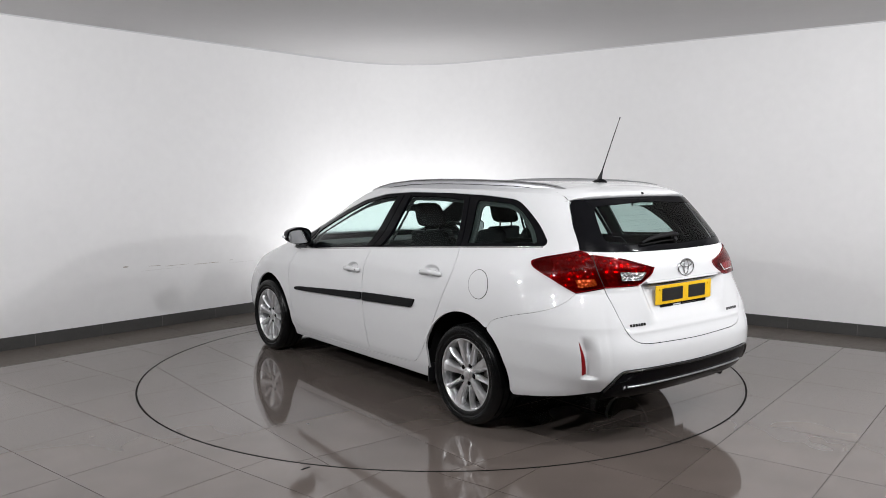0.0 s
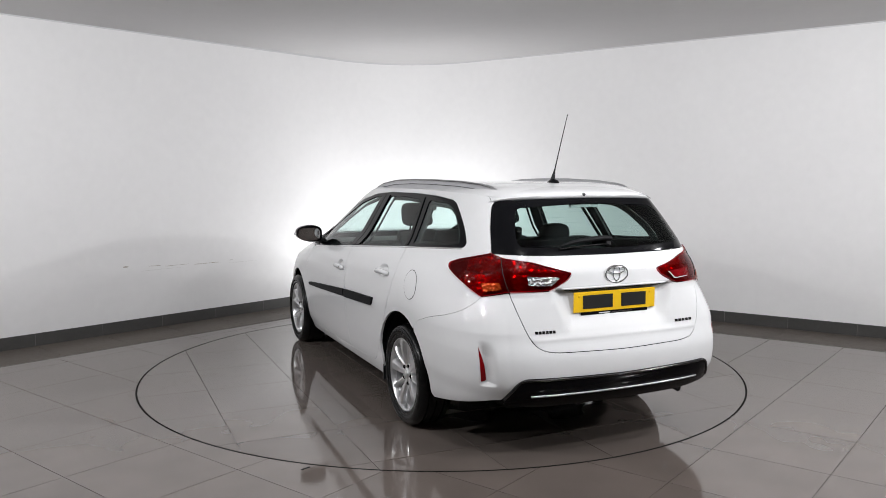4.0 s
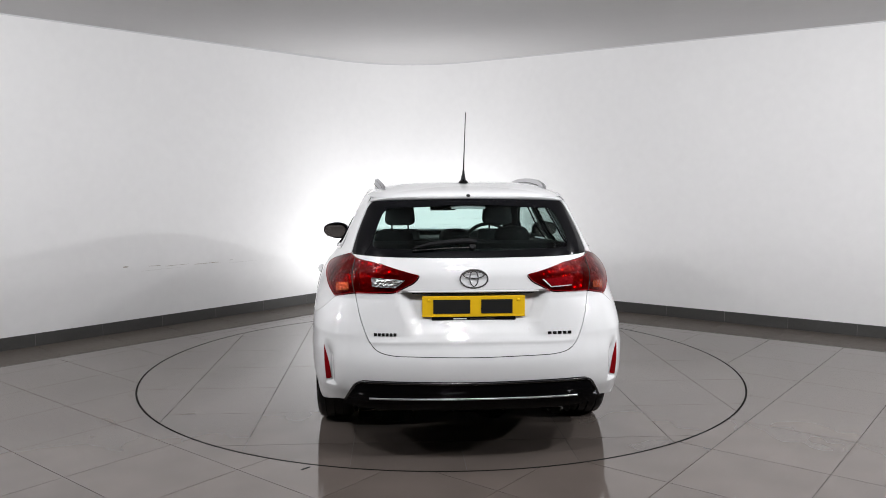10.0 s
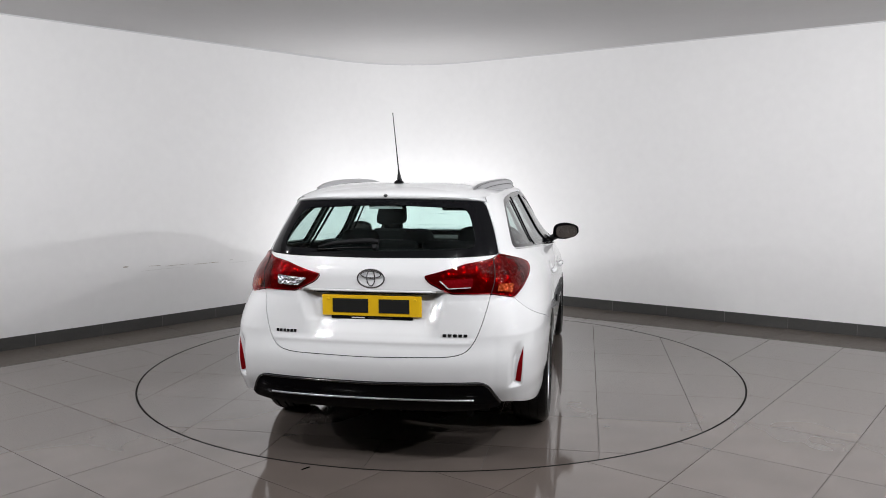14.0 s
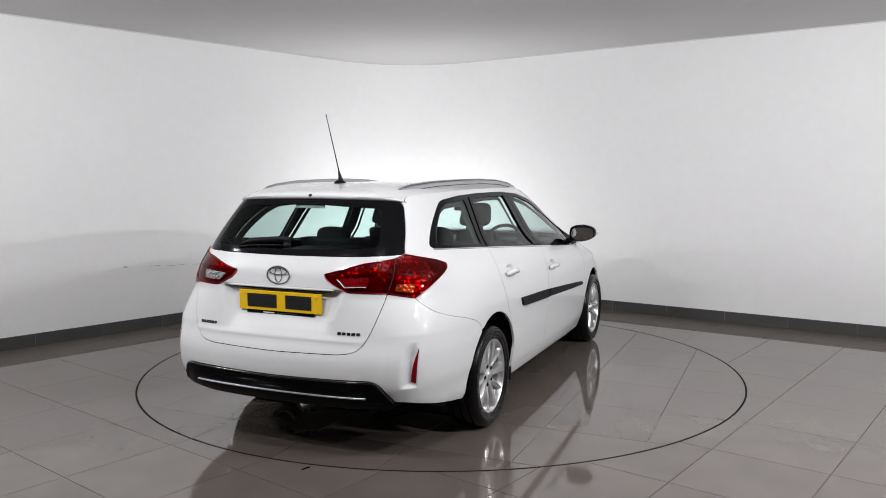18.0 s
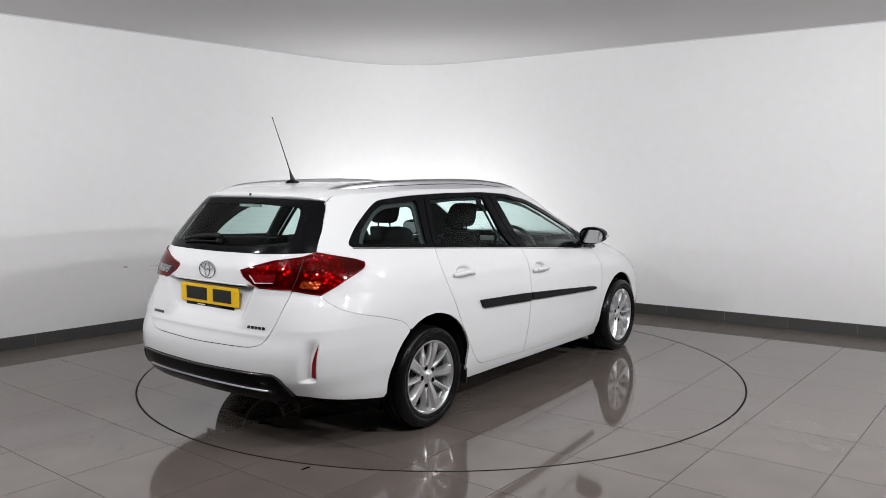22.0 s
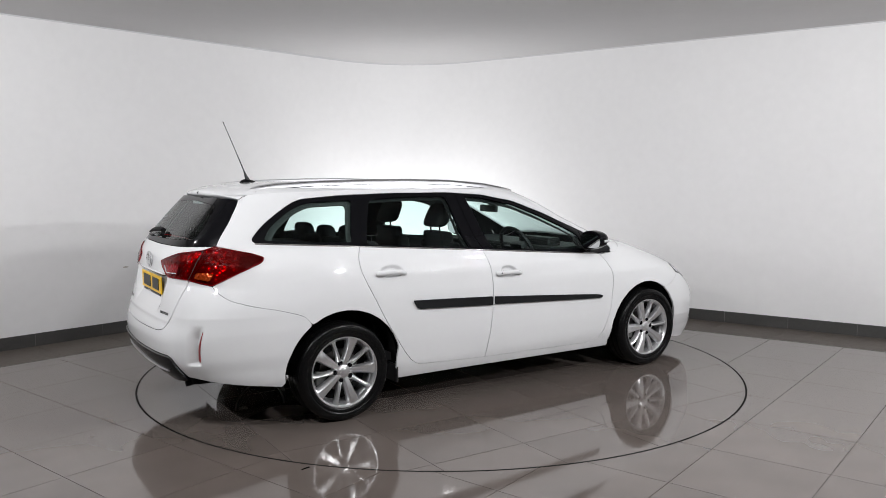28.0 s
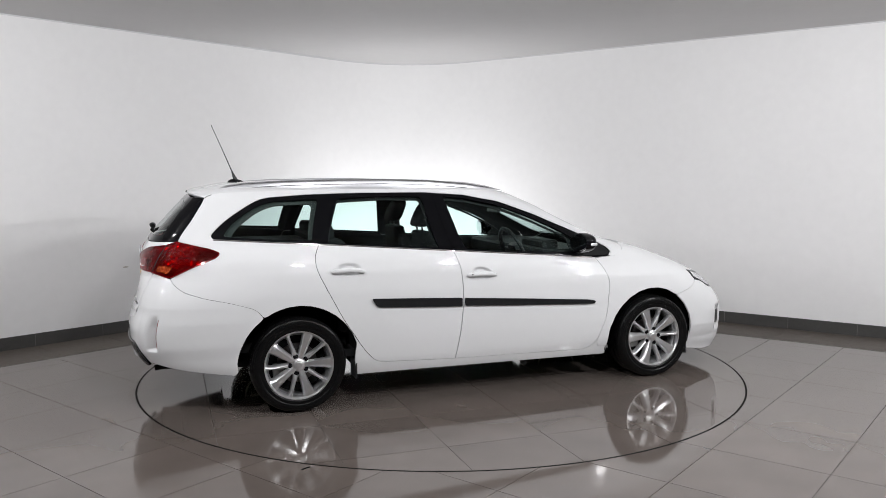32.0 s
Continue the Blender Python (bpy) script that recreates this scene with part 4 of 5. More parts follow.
        vs = [gl.verts.new((-0.0415, s * 0.088 * math.copysign(abs(math.cos(a)) ** 0.6, math.cos(a)), 0.052 * math.copysign(abs(math.sin(a)) ** 0.7, math.sin(a)))) for a in [2 * math.pi * k / 36 for k in range(36)]]
        gl.faces.new(vs)
        r = bmesh.ops.extrude_face_region(gl, geom=gl.faces[:])
        bmesh.ops.translate(gl, verts=[e for e in r["geom"] if isinstance(e, bmesh.types.BMVert)], vec=(0.004, 0, 0))
        bmesh.ops.recalc_face_normals(gl, faces=gl.faces)
        part("mirror_glass", gl, MIRROR, ob, "silvered mirror glass").matrix_basis = pose(-0.004, 0, 0, 0, -6, -9 * s)
        ind = bmesh.new()
        box(ind, 0.0, 0.050, s * 0.088, s * 0.111, -0.012, 0.006, 0.006)
        part("side_repeater", ind, CLEAR, ob, "clear side indicator")
        smooth_tube("mirror_arm", [(0.015, -s * 0.085, -0.045), (0.02, -s * 0.11, -0.06), (0.03, -s * 0.135, -0.07)], [0.03, 0.026, 0.03], BLACK, ob, 12, label="black mirror arm")
    # round fuel flap on the left
    q0, z0 = sx(-0.122, 0.866)
    ring = [(q0 + 0.085 * math.cos(2 * math.pi * k / 40), z0 + 0.085 * math.sin(2 * math.pi * k / 40), 0.0) for k in range(40)]
    hole = [(q0 + 0.0815 * math.cos(2 * math.pi * k / 40), z0 + 0.0815 * math.sin(2 * math.pi * k / 40), 0.0) for k in range(40)]
    panel("fuel_flap_gap", ring, (LINING, LINING), car, holes=[hole], off=0.001, thick=0.002, gap=0, label="thin dark gap round the fuel flap")
    panel("fuel_flap", hole, PAINT, car, off=0.0018, thick=0.004, gap=0.0, label="round white fuel filler flap")


build_side_trim()


# ---- roof: rails, aerial, spoiler ----
def build_roof_trim():
    for s in (1, -1):
        prof = [(-0.430, 1.418), (-0.38, 1.434), (-0.28, 1.448), (-0.04, 1.463), (0.334, 1.471), (0.645, 1.472), (0.969, 1.463), (1.264, 1.439), (1.44, 1.411), (1.545, 1.390)]
        ys = [0.452, 0.458, 0.468, 0.490, 0.512, 0.520, 0.518, 0.506, 0.490, 0.478]
        n = len(prof)
        vs, fs = [], []
        for i, ((x, z), y) in enumerate(zip(prof, ys)):
            h = 0.5 if i == 0 else 0.15 if i == n - 1 else 1.0
            for dy, dz in ((-0.010, -0.062), (-0.011, -0.006), (-0.007, 0.002), (0.002, 0.003), (0.010, -0.004), (0.016, -0.018), (0.018, -0.062)):
                vs.append((x, s * (y + dy * (0.6 + 0.4 * h)), z + (dz * h if dz > -0.03 else dz)))
        for i in range(n - 1):
            for k in range(6):
                fs.append((i * 7 + k, i * 7 + k + 1, i * 7 + 8 + k, i * 7 + 7 + k))
        fs += [tuple(range(7)), tuple(range(7 * n - 7, 7 * n))]
        seal = [(x, s * (y + 0.019), z - 0.031) for (x, z), y in list(zip(prof, ys))[1:-1]]
        ob = mesh_ob("roof_rail", vs, fs, SILVER, car, "satin silver roof rail", smooth=True)
        ob.data.set_sharp_from_angle(angle=radians(35))
        smooth_tube("rail_seal", seal, 0.002, BLACK, ob, 6, label="thin dark seal under the rail")
        smooth_tube("rail_seal", [(x, s * (y - 0.0105), z - 0.026) for (x, z), y in list(zip(prof, ys))[:-1]], 0.0035, BLACK, ob, 6, label="thin dark seal under the rail")
        groove = [(x, s * (y + 0.0115), z - 0.0045) for (x, z), y in list(zip(prof, ys))[1:-1]]
        smooth_tube("rail_groove", groove, 0.0016, DISC_STEEL, ob, 6, label="fine dark groove along the rail")
    base = new("aerial", None)
    base.parent = car
    tagged(base, "thin black roof aerial on a fin base")
    bm = bmesh.new()
    bmesh.ops.create_uvsphere(bm, u_segments=20, v_segments=10, radius=1)
    for v in bm.verts:
        v.co = (v.co.x * 0.062, v.co.y * 0.030 * (1 - 0.35 * v.co.x), max(v.co.z, -0.1) * 0.03 * (1 - 0.3 * v.co.x))
    ob = part("aerial_base", bm, GLOSS_BLACK, base, "black aerial foot", smooth=True)
    ob.location = (-0.285, 0, 1.444)
    smooth_tube("mast", [(-0.286, 0, 1.458), (-0.306, 0, 1.51), (-0.315, 0, 1.535), (-0.378, 0, 1.69), (-0.440, 0, 1.838)], [0.018, 0.0075, 0.0038, 0.0028, 0.0022], BLACK, base, 8, label="thin black aerial mast")
    smooth_tube("mast_tip", [(-0.440, 0, 1.838), (-0.443, 0, 1.846)], 0.0032, BLACK, base, 8)
    # spoiler
    vs, fs, m = [], [], 23
    for k in range(m):
        h = -1 + 2 * k / (m - 1)
        t = abs(h)
        dx, dz = 0.06 * t ** 2.5 + 0.035 * t ** 8, -0.014 * t ** 2 - 0.022 * t ** 7
        for x, z, w in ((-0.36, 1.443, 0.475), (-0.46, 1.4365, 0.492), (-0.56, 1.4185, 0.508), (-0.600, 1.407, 0.516), (-0.616, 1.398, 0.520), (-0.622, 1.388, 0.524), (-0.618, 1.376, 0.528), (-0.60, 1.366, 0.531), (-0.565, 1.356, 0.533)):
            lip = 0.020 * t ** 5 * min(1.0, max(0.0, (1.398 - z) / 0.03))
            vs.append((x + dx * (1 if x < -0.5 else 0.5), h * (w + 0.016), z + dz + lip))
    c = 9
    for k in range(m - 1):
        for i in range(c - 1):
            fs.append((k * c + i, k * c + i + 1, k * c + c + i + 1, k * c + c + i))
    fs += [tuple(range(c))[::-1], tuple(range((m - 1) * c, m * c))]
    sp = mesh_ob("roof_spoiler", vs, fs, PAINT, car, "white roof spoiler over the rear window", smooth=True)
    sp.data.set_sharp_from_angle(angle=radians(50))
    for k, s in ((0, -1), (m - 1, 1)):
        smooth_tube("spoiler_joint", [Vector(vs[k * c + i]) + Vector((0, s * 0.001, 0.0005)) for i in range(6)], 0.0016, LINING, sp, 6, label="fine dark joint at the spoiler's end")
    bm = bmesh.new()
    bmesh.ops.create_uvsphere(bm, u_segments=14, v_segments=8, radius=1)
    bmesh.ops.scale(bm, verts=bm.verts, vec=(0.010, 0.012, 0.008))
    part("washer_nozzle", bm, BLACK, sp, "small black washer nozzle", smooth=True).location = (-0.618, 0, 1.390)


build_roof_trim()


# ---- rear: lamps, badge, plate, wiper, reflectors ----
def bar_on_gate(name, y0, y1, z0, z1, m, parent, off, thick=0.003, label=""):
    return panel(name, [ry(y0, z0, 0.001), ry(y1, z0, 0.001), ry(y1, z1, 0.001), ry(y0, z1, 0.001)], (m, m), parent, off=off, thick=thick, gap=0, step=0.03, label=label)


def build_rear_trim():
    for i, s in enumerate((1, -1)):
        fl = (lambda o: o) if s > 0 else flip
        amber = [sx(-0.735, 0.942, 0.008), ry(0.635, 0.948, 0.008), ry(0.630, 0.914, 0.008), sx(-0.760, 0.900, 0.008)]
        panel("amber_indicator", fl(amber), (AMBER, LINING), tail_lights[i], off=0.009, thick=0.004, gap=0, step=0.02, label="amber indicator cells")
        deep = [ry(0.628, 1.050, 0.01), ry(0.585, 1.035, 0.02), ry(0.578, 0.920, 0.01), ry(0.612, 0.918, 0.01)]
        panel("dark_divider", fl(deep), (DEEP_RED, LINING), tail_lights[i], off=-0.006, thick=0.004, gap=0, step=0.02, label="dark red divider behind the lens")
        tip = [sx(-0.575, 1.045, 0.01), sx(-0.468, 1.030, 0.01), sx(-0.462, 1.012, 0.01), sx(-0.50, 0.985, 0.01), sx(-0.625, 0.925, 0.01)]
        panel("dark_tip", fl(tip), (DEEP_RED, LINING), tail_lights[i], off=-0.006, thick=0.004, gap=0, step=0.02, label="dark red tip behind the lens")
        band = [ry(0.640, 1.008, 0.004), sx(-0.640, 1.006, 0.004), sx(-0.655, 0.996, 0.004), ry(0.640, 0.996, 0.004)]
        panel("dark_band", fl(band), (DEEP_RED, LINING), tail_lights[i], off=-0.006, thick=0.004, gap=0, step=0.02, label="dark red band between the lamp rows")
        inner = [ry(0.550, 1.012, 0.004), ry(0.380, 0.998, 0.004), ry(0.380, 0.990, 0.004), ry(0.550, 0.998, 0.004)]
        panel("dark_band", fl(inner), (DEEP_RED, LINING), tail_lights[i], off=-0.006, thick=0.004, gap=0, step=0.02, label="dark red band over the inner lamp")
        # Small pale cups paint the bright sparkles seen through the outer lens.
        for y, z, r in ((0.675, 1.045, 0.009), (0.712, 1.024, 0.007), (0.690, 0.998, 0.010), (0.740, 0.990, 0.007), (0.704, 0.968, 0.006), (0.760, 0.948, 0.006)):
            q0, z0 = fl([ry(y, z)])[0]
            ring = [(q0 + r * math.cos(2 * math.pi * k / 18), z0 + r * math.sin(2 * math.pi * k / 18), 0.0) for k in range(18)]
            panel("bulb_cup", ring, (CLEAR, LINING), tail_lights[i], off=-0.002, thick=0.003, gap=0, step=0.008, stepz=0.008, relief=lambda q, z, q0=q0, z0=z0, r=r: 0.004 * np.clip(1 - ((q - q0) ** 2 + (z - z0) ** 2) / r ** 2, 0, 1), label="bright bulb-like cup painting a sparkle behind the lens")
        clear = [ry(0.515, 0.982, 0.008), ry(0.345, 0.972, 0.008), ry(0.393, 0.932, 0.008), ry(0.512, 0.936, 0.008)]
        if s > 0:
            panel("reversing_light", clear, (CRYSTAL, LINING), tail_lights[i], off=0.009, thick=0.004, gap=0, step=0.02, label="clear reversing light cells")
        else:
            panel("fog_light", flip(clear), (FOG_RED, LINING), tail_lights[i], off=0.0085, thick=0.004, gap=0, step=0.02, label="red fog light lens")
            strip = [ry(0.505, 0.934, 0.001), ry(0.395, 0.929, 0.001), ry(0.350, 0.970, 0.001), ry(0.358, 0.971, 0.001), ry(0.398, 0.934, 0.001), ry(0.505, 0.9385, 0.001)]
            panel("lens_edge", flip(strip), (CLEAR, LINING), tail_lights[i], off=0.010, thick=0.004, gap=0, step=0.02, label="bright edge of the fog light")
        split = [ry(0.6022, 1.070, 0.001), ry(0.5998, 1.070, 0.001), ry(0.5998, 0.900, 0.001), ry(0.6022, 0.900, 0.001)]
        panel("lens_joint", fl(split), (LINING, LINING), tail_lights[i], off=0.0095, thick=0.003, gap=0, step=0.02, label="dark joint between lamp halves")
        shape = [(0.0175, 0.634, 0.004), (0.011, 0.600, 0.02), (0.002, 0.530, 0.02), (-0.002, 0.456, 0.004), (0.0165, 0.452, 0.004), (0.0185, 0.540, 0.02)]
        panel("rear_reflector", fl([(REFL_Q + d, z, c) for d, z, c in shape]), (REFLEX, LINING), rear_bumper, off=0.002, thick=0.002, gap=0, step=0.008, stepz=0.012, relief=bumper_relief, label="upright red reflector")
    # raised edge along the top of the valance
    edge = [ry(0.655, 0.362), ry(0.630, 0.408), ry(0.606, 0.446), ry(0.592, 0.460), ry(0.572, 0.4675)] + [ry(0.572 * (1 - k / 10), 0.4675 - 0.009 * k / 10) for k in range(1, 11)]
    edge = edge + flip(edge[:-1][::-1])
    smooth_tube("valance_edge", [on_skin(p, 0.004) for p in edge], 0.0065, EDGE_BLACK, rear_bumper, 10, label="glossy rounded edge of the valance")
    # bright line on the valance
    path = [on_skin(ry(0.53 * (1 - k / 12), 0.382 - 0.004 * (1 - abs(1 - k / 12) ** 2)), 0.009) for k in range(25)]
    smooth_tube("valance_strip", path, 0.0054, SILVER, rear_bumper, 8, label="thin bright strip on the valance")
    # plate
    z0, z1 = 0.783, 0.890
    x0 = -0.9185
    plate = bmesh.new()
    box(plate, x0 - 0.010, x0 - 0.004, -0.262, 0.262, z0, z1, 0.002, 1)
    pl = part("number_plate", plate, YELLOW, tailgate, "yellow number plate with black bars")
    for y, w in ((0.112, 0.094), (-0.118, 0.080)):
        b = bmesh.new()
        box(b, x0 - 0.0125, x0 - 0.009, y - w, y + w, z0 + 0.018, z1 - 0.018)
        part("plate_bar", b, INK, pl, "plain black bar")
    b = bmesh.new()
    box(b, x0 - 0.0095, x0 - 0.002, -0.215, 0.215, z0 - 0.017, z0 - 0.0005, 0.003, 1)
    part("plate_holder", b, GLOSS_BLACK, pl, "black plate holder edge")
    b = bmesh.new()
    box(b, x0 - 0.0115, x0 - 0.0090, 0.035, 0.105, z0 - 0.0115, z0 - 0.006)
    part("holder_mark", b, PAINT, pl, "plain white bar")
    b = bmesh.new()
    box(b, x0 - 0.0115, x0 - 0.0090, -0.11, 0.02, z0 - 0.0105, z0 - 0.007)
    part("holder_mark", b, DISC_STEEL, pl, "plain grey bar")
    for y in (0.228, -0.228):
        b = bmesh.new()
        bmesh.ops.create_cone(b, cap_ends=True, segments=16, radius1=0.008, radius2=0.006, depth=0.005)
        part("plate_screw", b, YELLOW, pl, "yellow screw cap", smooth=True).matrix_basis = pose(x0 - 0.012, y, z1 - 0.020, 0, -90, 0)
    # overhang above the plate
    path = [on_skin(ry(0.335 * (1 - k / 10), 0.9145), -0.004) for k in range(21)]
    smooth_tube("plate_overhang", path, [0.003] + [0.006] * 19 + [0.003], PAINT, tailgate, 8, label="white lip over the number plate")
    # Black tube in place of the shade in the gap under the lip.
    path = [on_skin(ry(0.315 * (1 - k / 10), 0.9065), -0.020) for k in range(21)]
    smooth_tube("plate_lamp_strip", path, [0.002] + [0.006] * 19 + [0.002], BLACK, tailgate, 8, label="black strip for the shade under the lip")
    # oval badge
    c = on_skin(ry(0.0, 0.977), 0.006)
    badge = bmesh.new()
    for a, b_, r, oy, oz in ((0.070, 0.046, 0.0048, 0, 0), (0.021, 0.040, 0.0036, 0, 0.003), (0.052, 0.017, 0.0036, 0, 0.020)):
        pts = [(0, a * math.cos(2 * math.pi * k / 40) + oy, b_ * math.sin(2 * math.pi * k / 40) + oz) for k in range(40)]
        rows = []
        for k, p in enumerate(pts):
            t = 2 * math.pi * k / 40
            out = Vector((0, math.cos(t) / a, math.sin(t) / b_)).normalized()
            rows.append([badge.verts.new(Vector(p) + r * (math.cos(u) * out + math.sin(u) * Vector((-0.8, 0, 0)))) for u in [2 * math.pi * j / 8 for j in range(8)]])
        for k in range(40):
            for j in range(8):
                badge.faces.new((rows[k][j], rows[(k + 1) % 40][j], rows[(k + 1) % 40][(j + 1) % 8], rows[k][(j + 1) % 8]))
    bmesh.ops.recalc_face_normals(badge, faces=badge.faces)
    part("oval_badge", badge, BADGE_CHROME, tailgate, "chrome oval badge", smooth=True).location = c
    # model marks as plain bars
    for y0, z0, n, w in ((0.505, 0.692, 6, 0.0195), (-0.375, 0.692, 5, 0.026)):
        for k in range(n):
            ya = y0 - k * w
            bar_on_gate("name_bar", ya, ya - w * 0.72, z0 + 0.003, z0 + 0.017, DARK_CHROME, tailgate, 0.003, label="plain dark chrome bar")
    # wiper
    path = [on_skin(ry(y, z), o) for y, z, o in ((0.300, 1.122, 0.012), (0.22, 1.135, 0.02), (0.12, 1.142, 0.024), (0.02, 1.146, 0.026), (-0.02, 1.144, 0.02))]
    smooth_tube("rear_wiper", path, [0.007, 0.014, 0.019, 0.021, 0.018], MATT_BLACK, tailgate, 12, flat=0.7, label="black rear wiper")
    path = [on_skin(ry(y, z), o) for y, z, o in ((0.31, 1.112, 0.004), (0.15, 1.122, 0.006), (0.0, 1.126, 0.006))]
    smooth_tube("wiper_blade", path, 0.006, RUBBER, tailgate, 8, label="black wiper blade")
    b = bmesh.new()
    bmesh.ops.create_cone(b, cap_ends=True, segments=20, radius1=0.020, radius2=0.014, depth=0.02)
    p = on_skin(ry(0.0, 1.130), 0.008)
    part("wiper_pivot", b, MATT_BLACK, tailgate, "black wiper pivot", smooth=True).matrix_basis = Matrix.Translation(p) @ pose(0, 0, 0, 0, -60, 0)
    b = bmesh.new()
    box(b, -0.628, -0.612, -0.092, 0.092, 1.318, 1.338, 0.004)
    part("high_brake_light", b, HIGH_LAMP, tailgate, "clear high-level brake light inside the window")
    for k in range(6):
        z = 1.165 + 0.028 * k
        hw = 0.43 - 0.06 * (z - 1.165) / 0.14
        smooth_tube("heater_wire", [on_skin(ry(hw * (1 - j / 6), z), -0.010) for j in range(13)], 0.0003, DARK_CHROME, tailgate, 5, label="fine heater wire")


build_rear_trim()


# ---- inside ----
def pad(bm, x0, x1, y0, y1, z0, z1, b=0.04, lean=0.0):
    n = len(bm.verts)
    box(bm, x0, x1, y0, y1, z0, z1, b, 3)
    bm.verts.ensure_lookup_table()
    for v in list(bm.verts)[n:]:
        v.co.x -= lean * (v.co.z - z0)


def cushion(bm, cx, cy, cz, rx, ry_, rz, n=3.0, lean=-0.12):
    """A rounded cushion: a ball pressed towards a box."""
    o = len(bm.verts)
    bmesh.ops.create_uvsphere(bm, u_segments=24, v_segments=14, radius=1)
    for v in list(bm.verts)[o:]:
        x, y, z = v.co
        k = (abs(x) ** n + abs(y) ** n + abs(z) ** n) ** (-1 / n)
        v.co = (cx + x * k * rx + lean * z * k * rz, cy + y * k * ry_ * (1 - 0.10 * z * k), cz + z * k * rz)


def build_cabin():
    for y in (0.362, -0.362):
        bm = bmesh.new()
        pad(bm, 1.05, 1.55, y - 0.25, y + 0.25, 0.42, 0.58, 0.05)
        seat = part("front_seat", bm, FABRIC, car, "charcoal fabric front seat", smooth=True)
        bm = bmesh.new()
        pad(bm, 1.04, 1.15, y - 0.24, y + 0.24, 0.50, 0.90, 0.05, 0.16)
        pad(bm, 0.975, 1.08, y - 0.205, y + 0.205, 0.84, 1.03, 0.05, 0.16)
        pad(bm, 0.95, 1.04, y - 0.145, y + 0.145, 0.95, 1.10, 0.04, 0.12)
        part("seat_back", bm, FABRIC, seat, smooth=True)
        bm = bmesh.new()
        cushion(bm, 0.985, y, 1.213, 0.055, 0.107, 0.084, 4.5, 0.42)
        part("headrest", bm, FABRIC, seat, smooth=True)
        for d in (0.06, -0.06):
            smooth_tube("headrest_post", [(0.965, y + d, 1.05), (0.955, y + d, 1.15)], 0.006, DARK_CHROME, seat, 8)
    bm = bmesh.new()
    pad(bm, 0.30, 0.80, -0.66, 0.66, 0.45, 0.60, 0.05)
    rear = part("rear_seat", bm, FABRIC, car, "charcoal fabric rear bench seat", smooth=True)
    for y0, y1 in ((-0.66, -0.02), (0.0, 0.66)):
        bm = bmesh.new()
        pad(bm, 0.34, 0.48, y0, y1, 0.55, 1.075, 0.05, 0.25)
        part("seat_back", bm, FABRIC, rear, smooth=True)
    for y, top, w in ((0.405, 1.150, 0.125), (-0.370, 1.168, 0.115), (0.009, 1.150, 0.102)):
        bm = bmesh.new()
        cushion(bm, 0.275, y, (1.04 + top) / 2, 0.048, w, (top - 1.04) / 2)
        part("headrest", bm, FABRIC, rear, smooth=True)
    bm = bmesh.new()
    pad(bm, 1.80, 2.26, -0.70, 0.70, 0.55, 0.962, 0.05, 0.08)
    pad(bm, 1.85, 1.98, -0.56, -0.18, 0.90, 1.02, 0.04)
    part("dashboard", bm, DASH, car, "dark grey dashboard", smooth=True)
    bm = bmesh.new()
    rows = []
    for k in range(40):
        t = 2 * math.pi * k / 40
        c = Vector((0, math.cos(t), math.sin(t)))
        rows.append([bm.verts.new(0.182 * c + 0.015 * (math.cos(u) * c + math.sin(u) * Vector((1, 0, 0)))) for u in [2 * math.pi * j / 8 for j in range(8)]])
    for k in range(40):
        for j in range(8):
            bm.faces.new((rows[k][j], rows[(k + 1) % 40][j], rows[(k + 1) % 40][(j + 1) % 8], rows[k][(j + 1) % 8]))
    bmesh.ops.recalc_face_normals(bm, faces=bm.faces)
    box(bm, -0.01, 0.05, -0.07, 0.07, -0.06, 0.05, 0.02)
    box(bm, 0.0, 0.02, -0.17, 0.17, -0.02, 0.015, 0.005)
    part("steering_wheel", bm, BLACK, car, "black steering wheel", smooth=True).matrix_basis = pose(1.70, -0.37, 0.93, 0, -25, 0)
    bm = bmesh.new()
    box(bm, 1.68, 1.71, -0.105, 0.107, 1.203, 1.258, 0.012, 3)
    box(bm, 1.70, 1.74, -0.015, 0.015, 1.25, 1.33, 0.004)
    part("interior_mirror", bm, BLACK, car, "black interior mirror", smooth=True)
    bm = bmesh.new()
    box(bm, -0.70, 0.26, -0.60, 0.60, 1.00, 1.02, 0.008)
    part("luggage_cover", bm, LINING, car, "dark fabric luggage cover")
    bm = bmesh.new()
    box(bm, 0.3, 2.2, -0.74, 0.74, 0.31, 0.36)
    box(bm, -0.75, 0.35, -0.62, 0.62, 0.36, 0.42)
    part("cabin_floor", bm, LINING, car, "dark carpeted cabin floor")


build_cabin()


# ---- tiles: fixed floor, turntable, border row, skirting ----
TILE_SIZE, JOINT = 0.6, 0.0036
GRID = radians(-38.6)
GRID_AT = Vector((-1.515, -1.855))


def tile_mesh(name, V, F, z=0.0, depth=0.006, m=None):
    n = len(V)
    verts = [(x, y, z) for x, y in V] + [(x, y, z - depth) for x, y in V]
    ed = {(t[i], t[(i + 1) % 3]) for t in F for i in range(3)}
    faces = [tuple(t) for t in F] + [(a + n, b + n, b, a) for a, b in ed if (b, a) not in ed]
    me = bpy.data.meshes.new(name)
    me.from_pydata(verts, [], faces)
    me.materials.append(m)
    return me


def ccw(V, F):
    a, b, c = V[F[:, 0]], V[F[:, 1]], V[F[:, 2]]
    s = np.cross(b - a, c - a) < 0
    return np.where(s[:, None], F[:, ::-1], F)


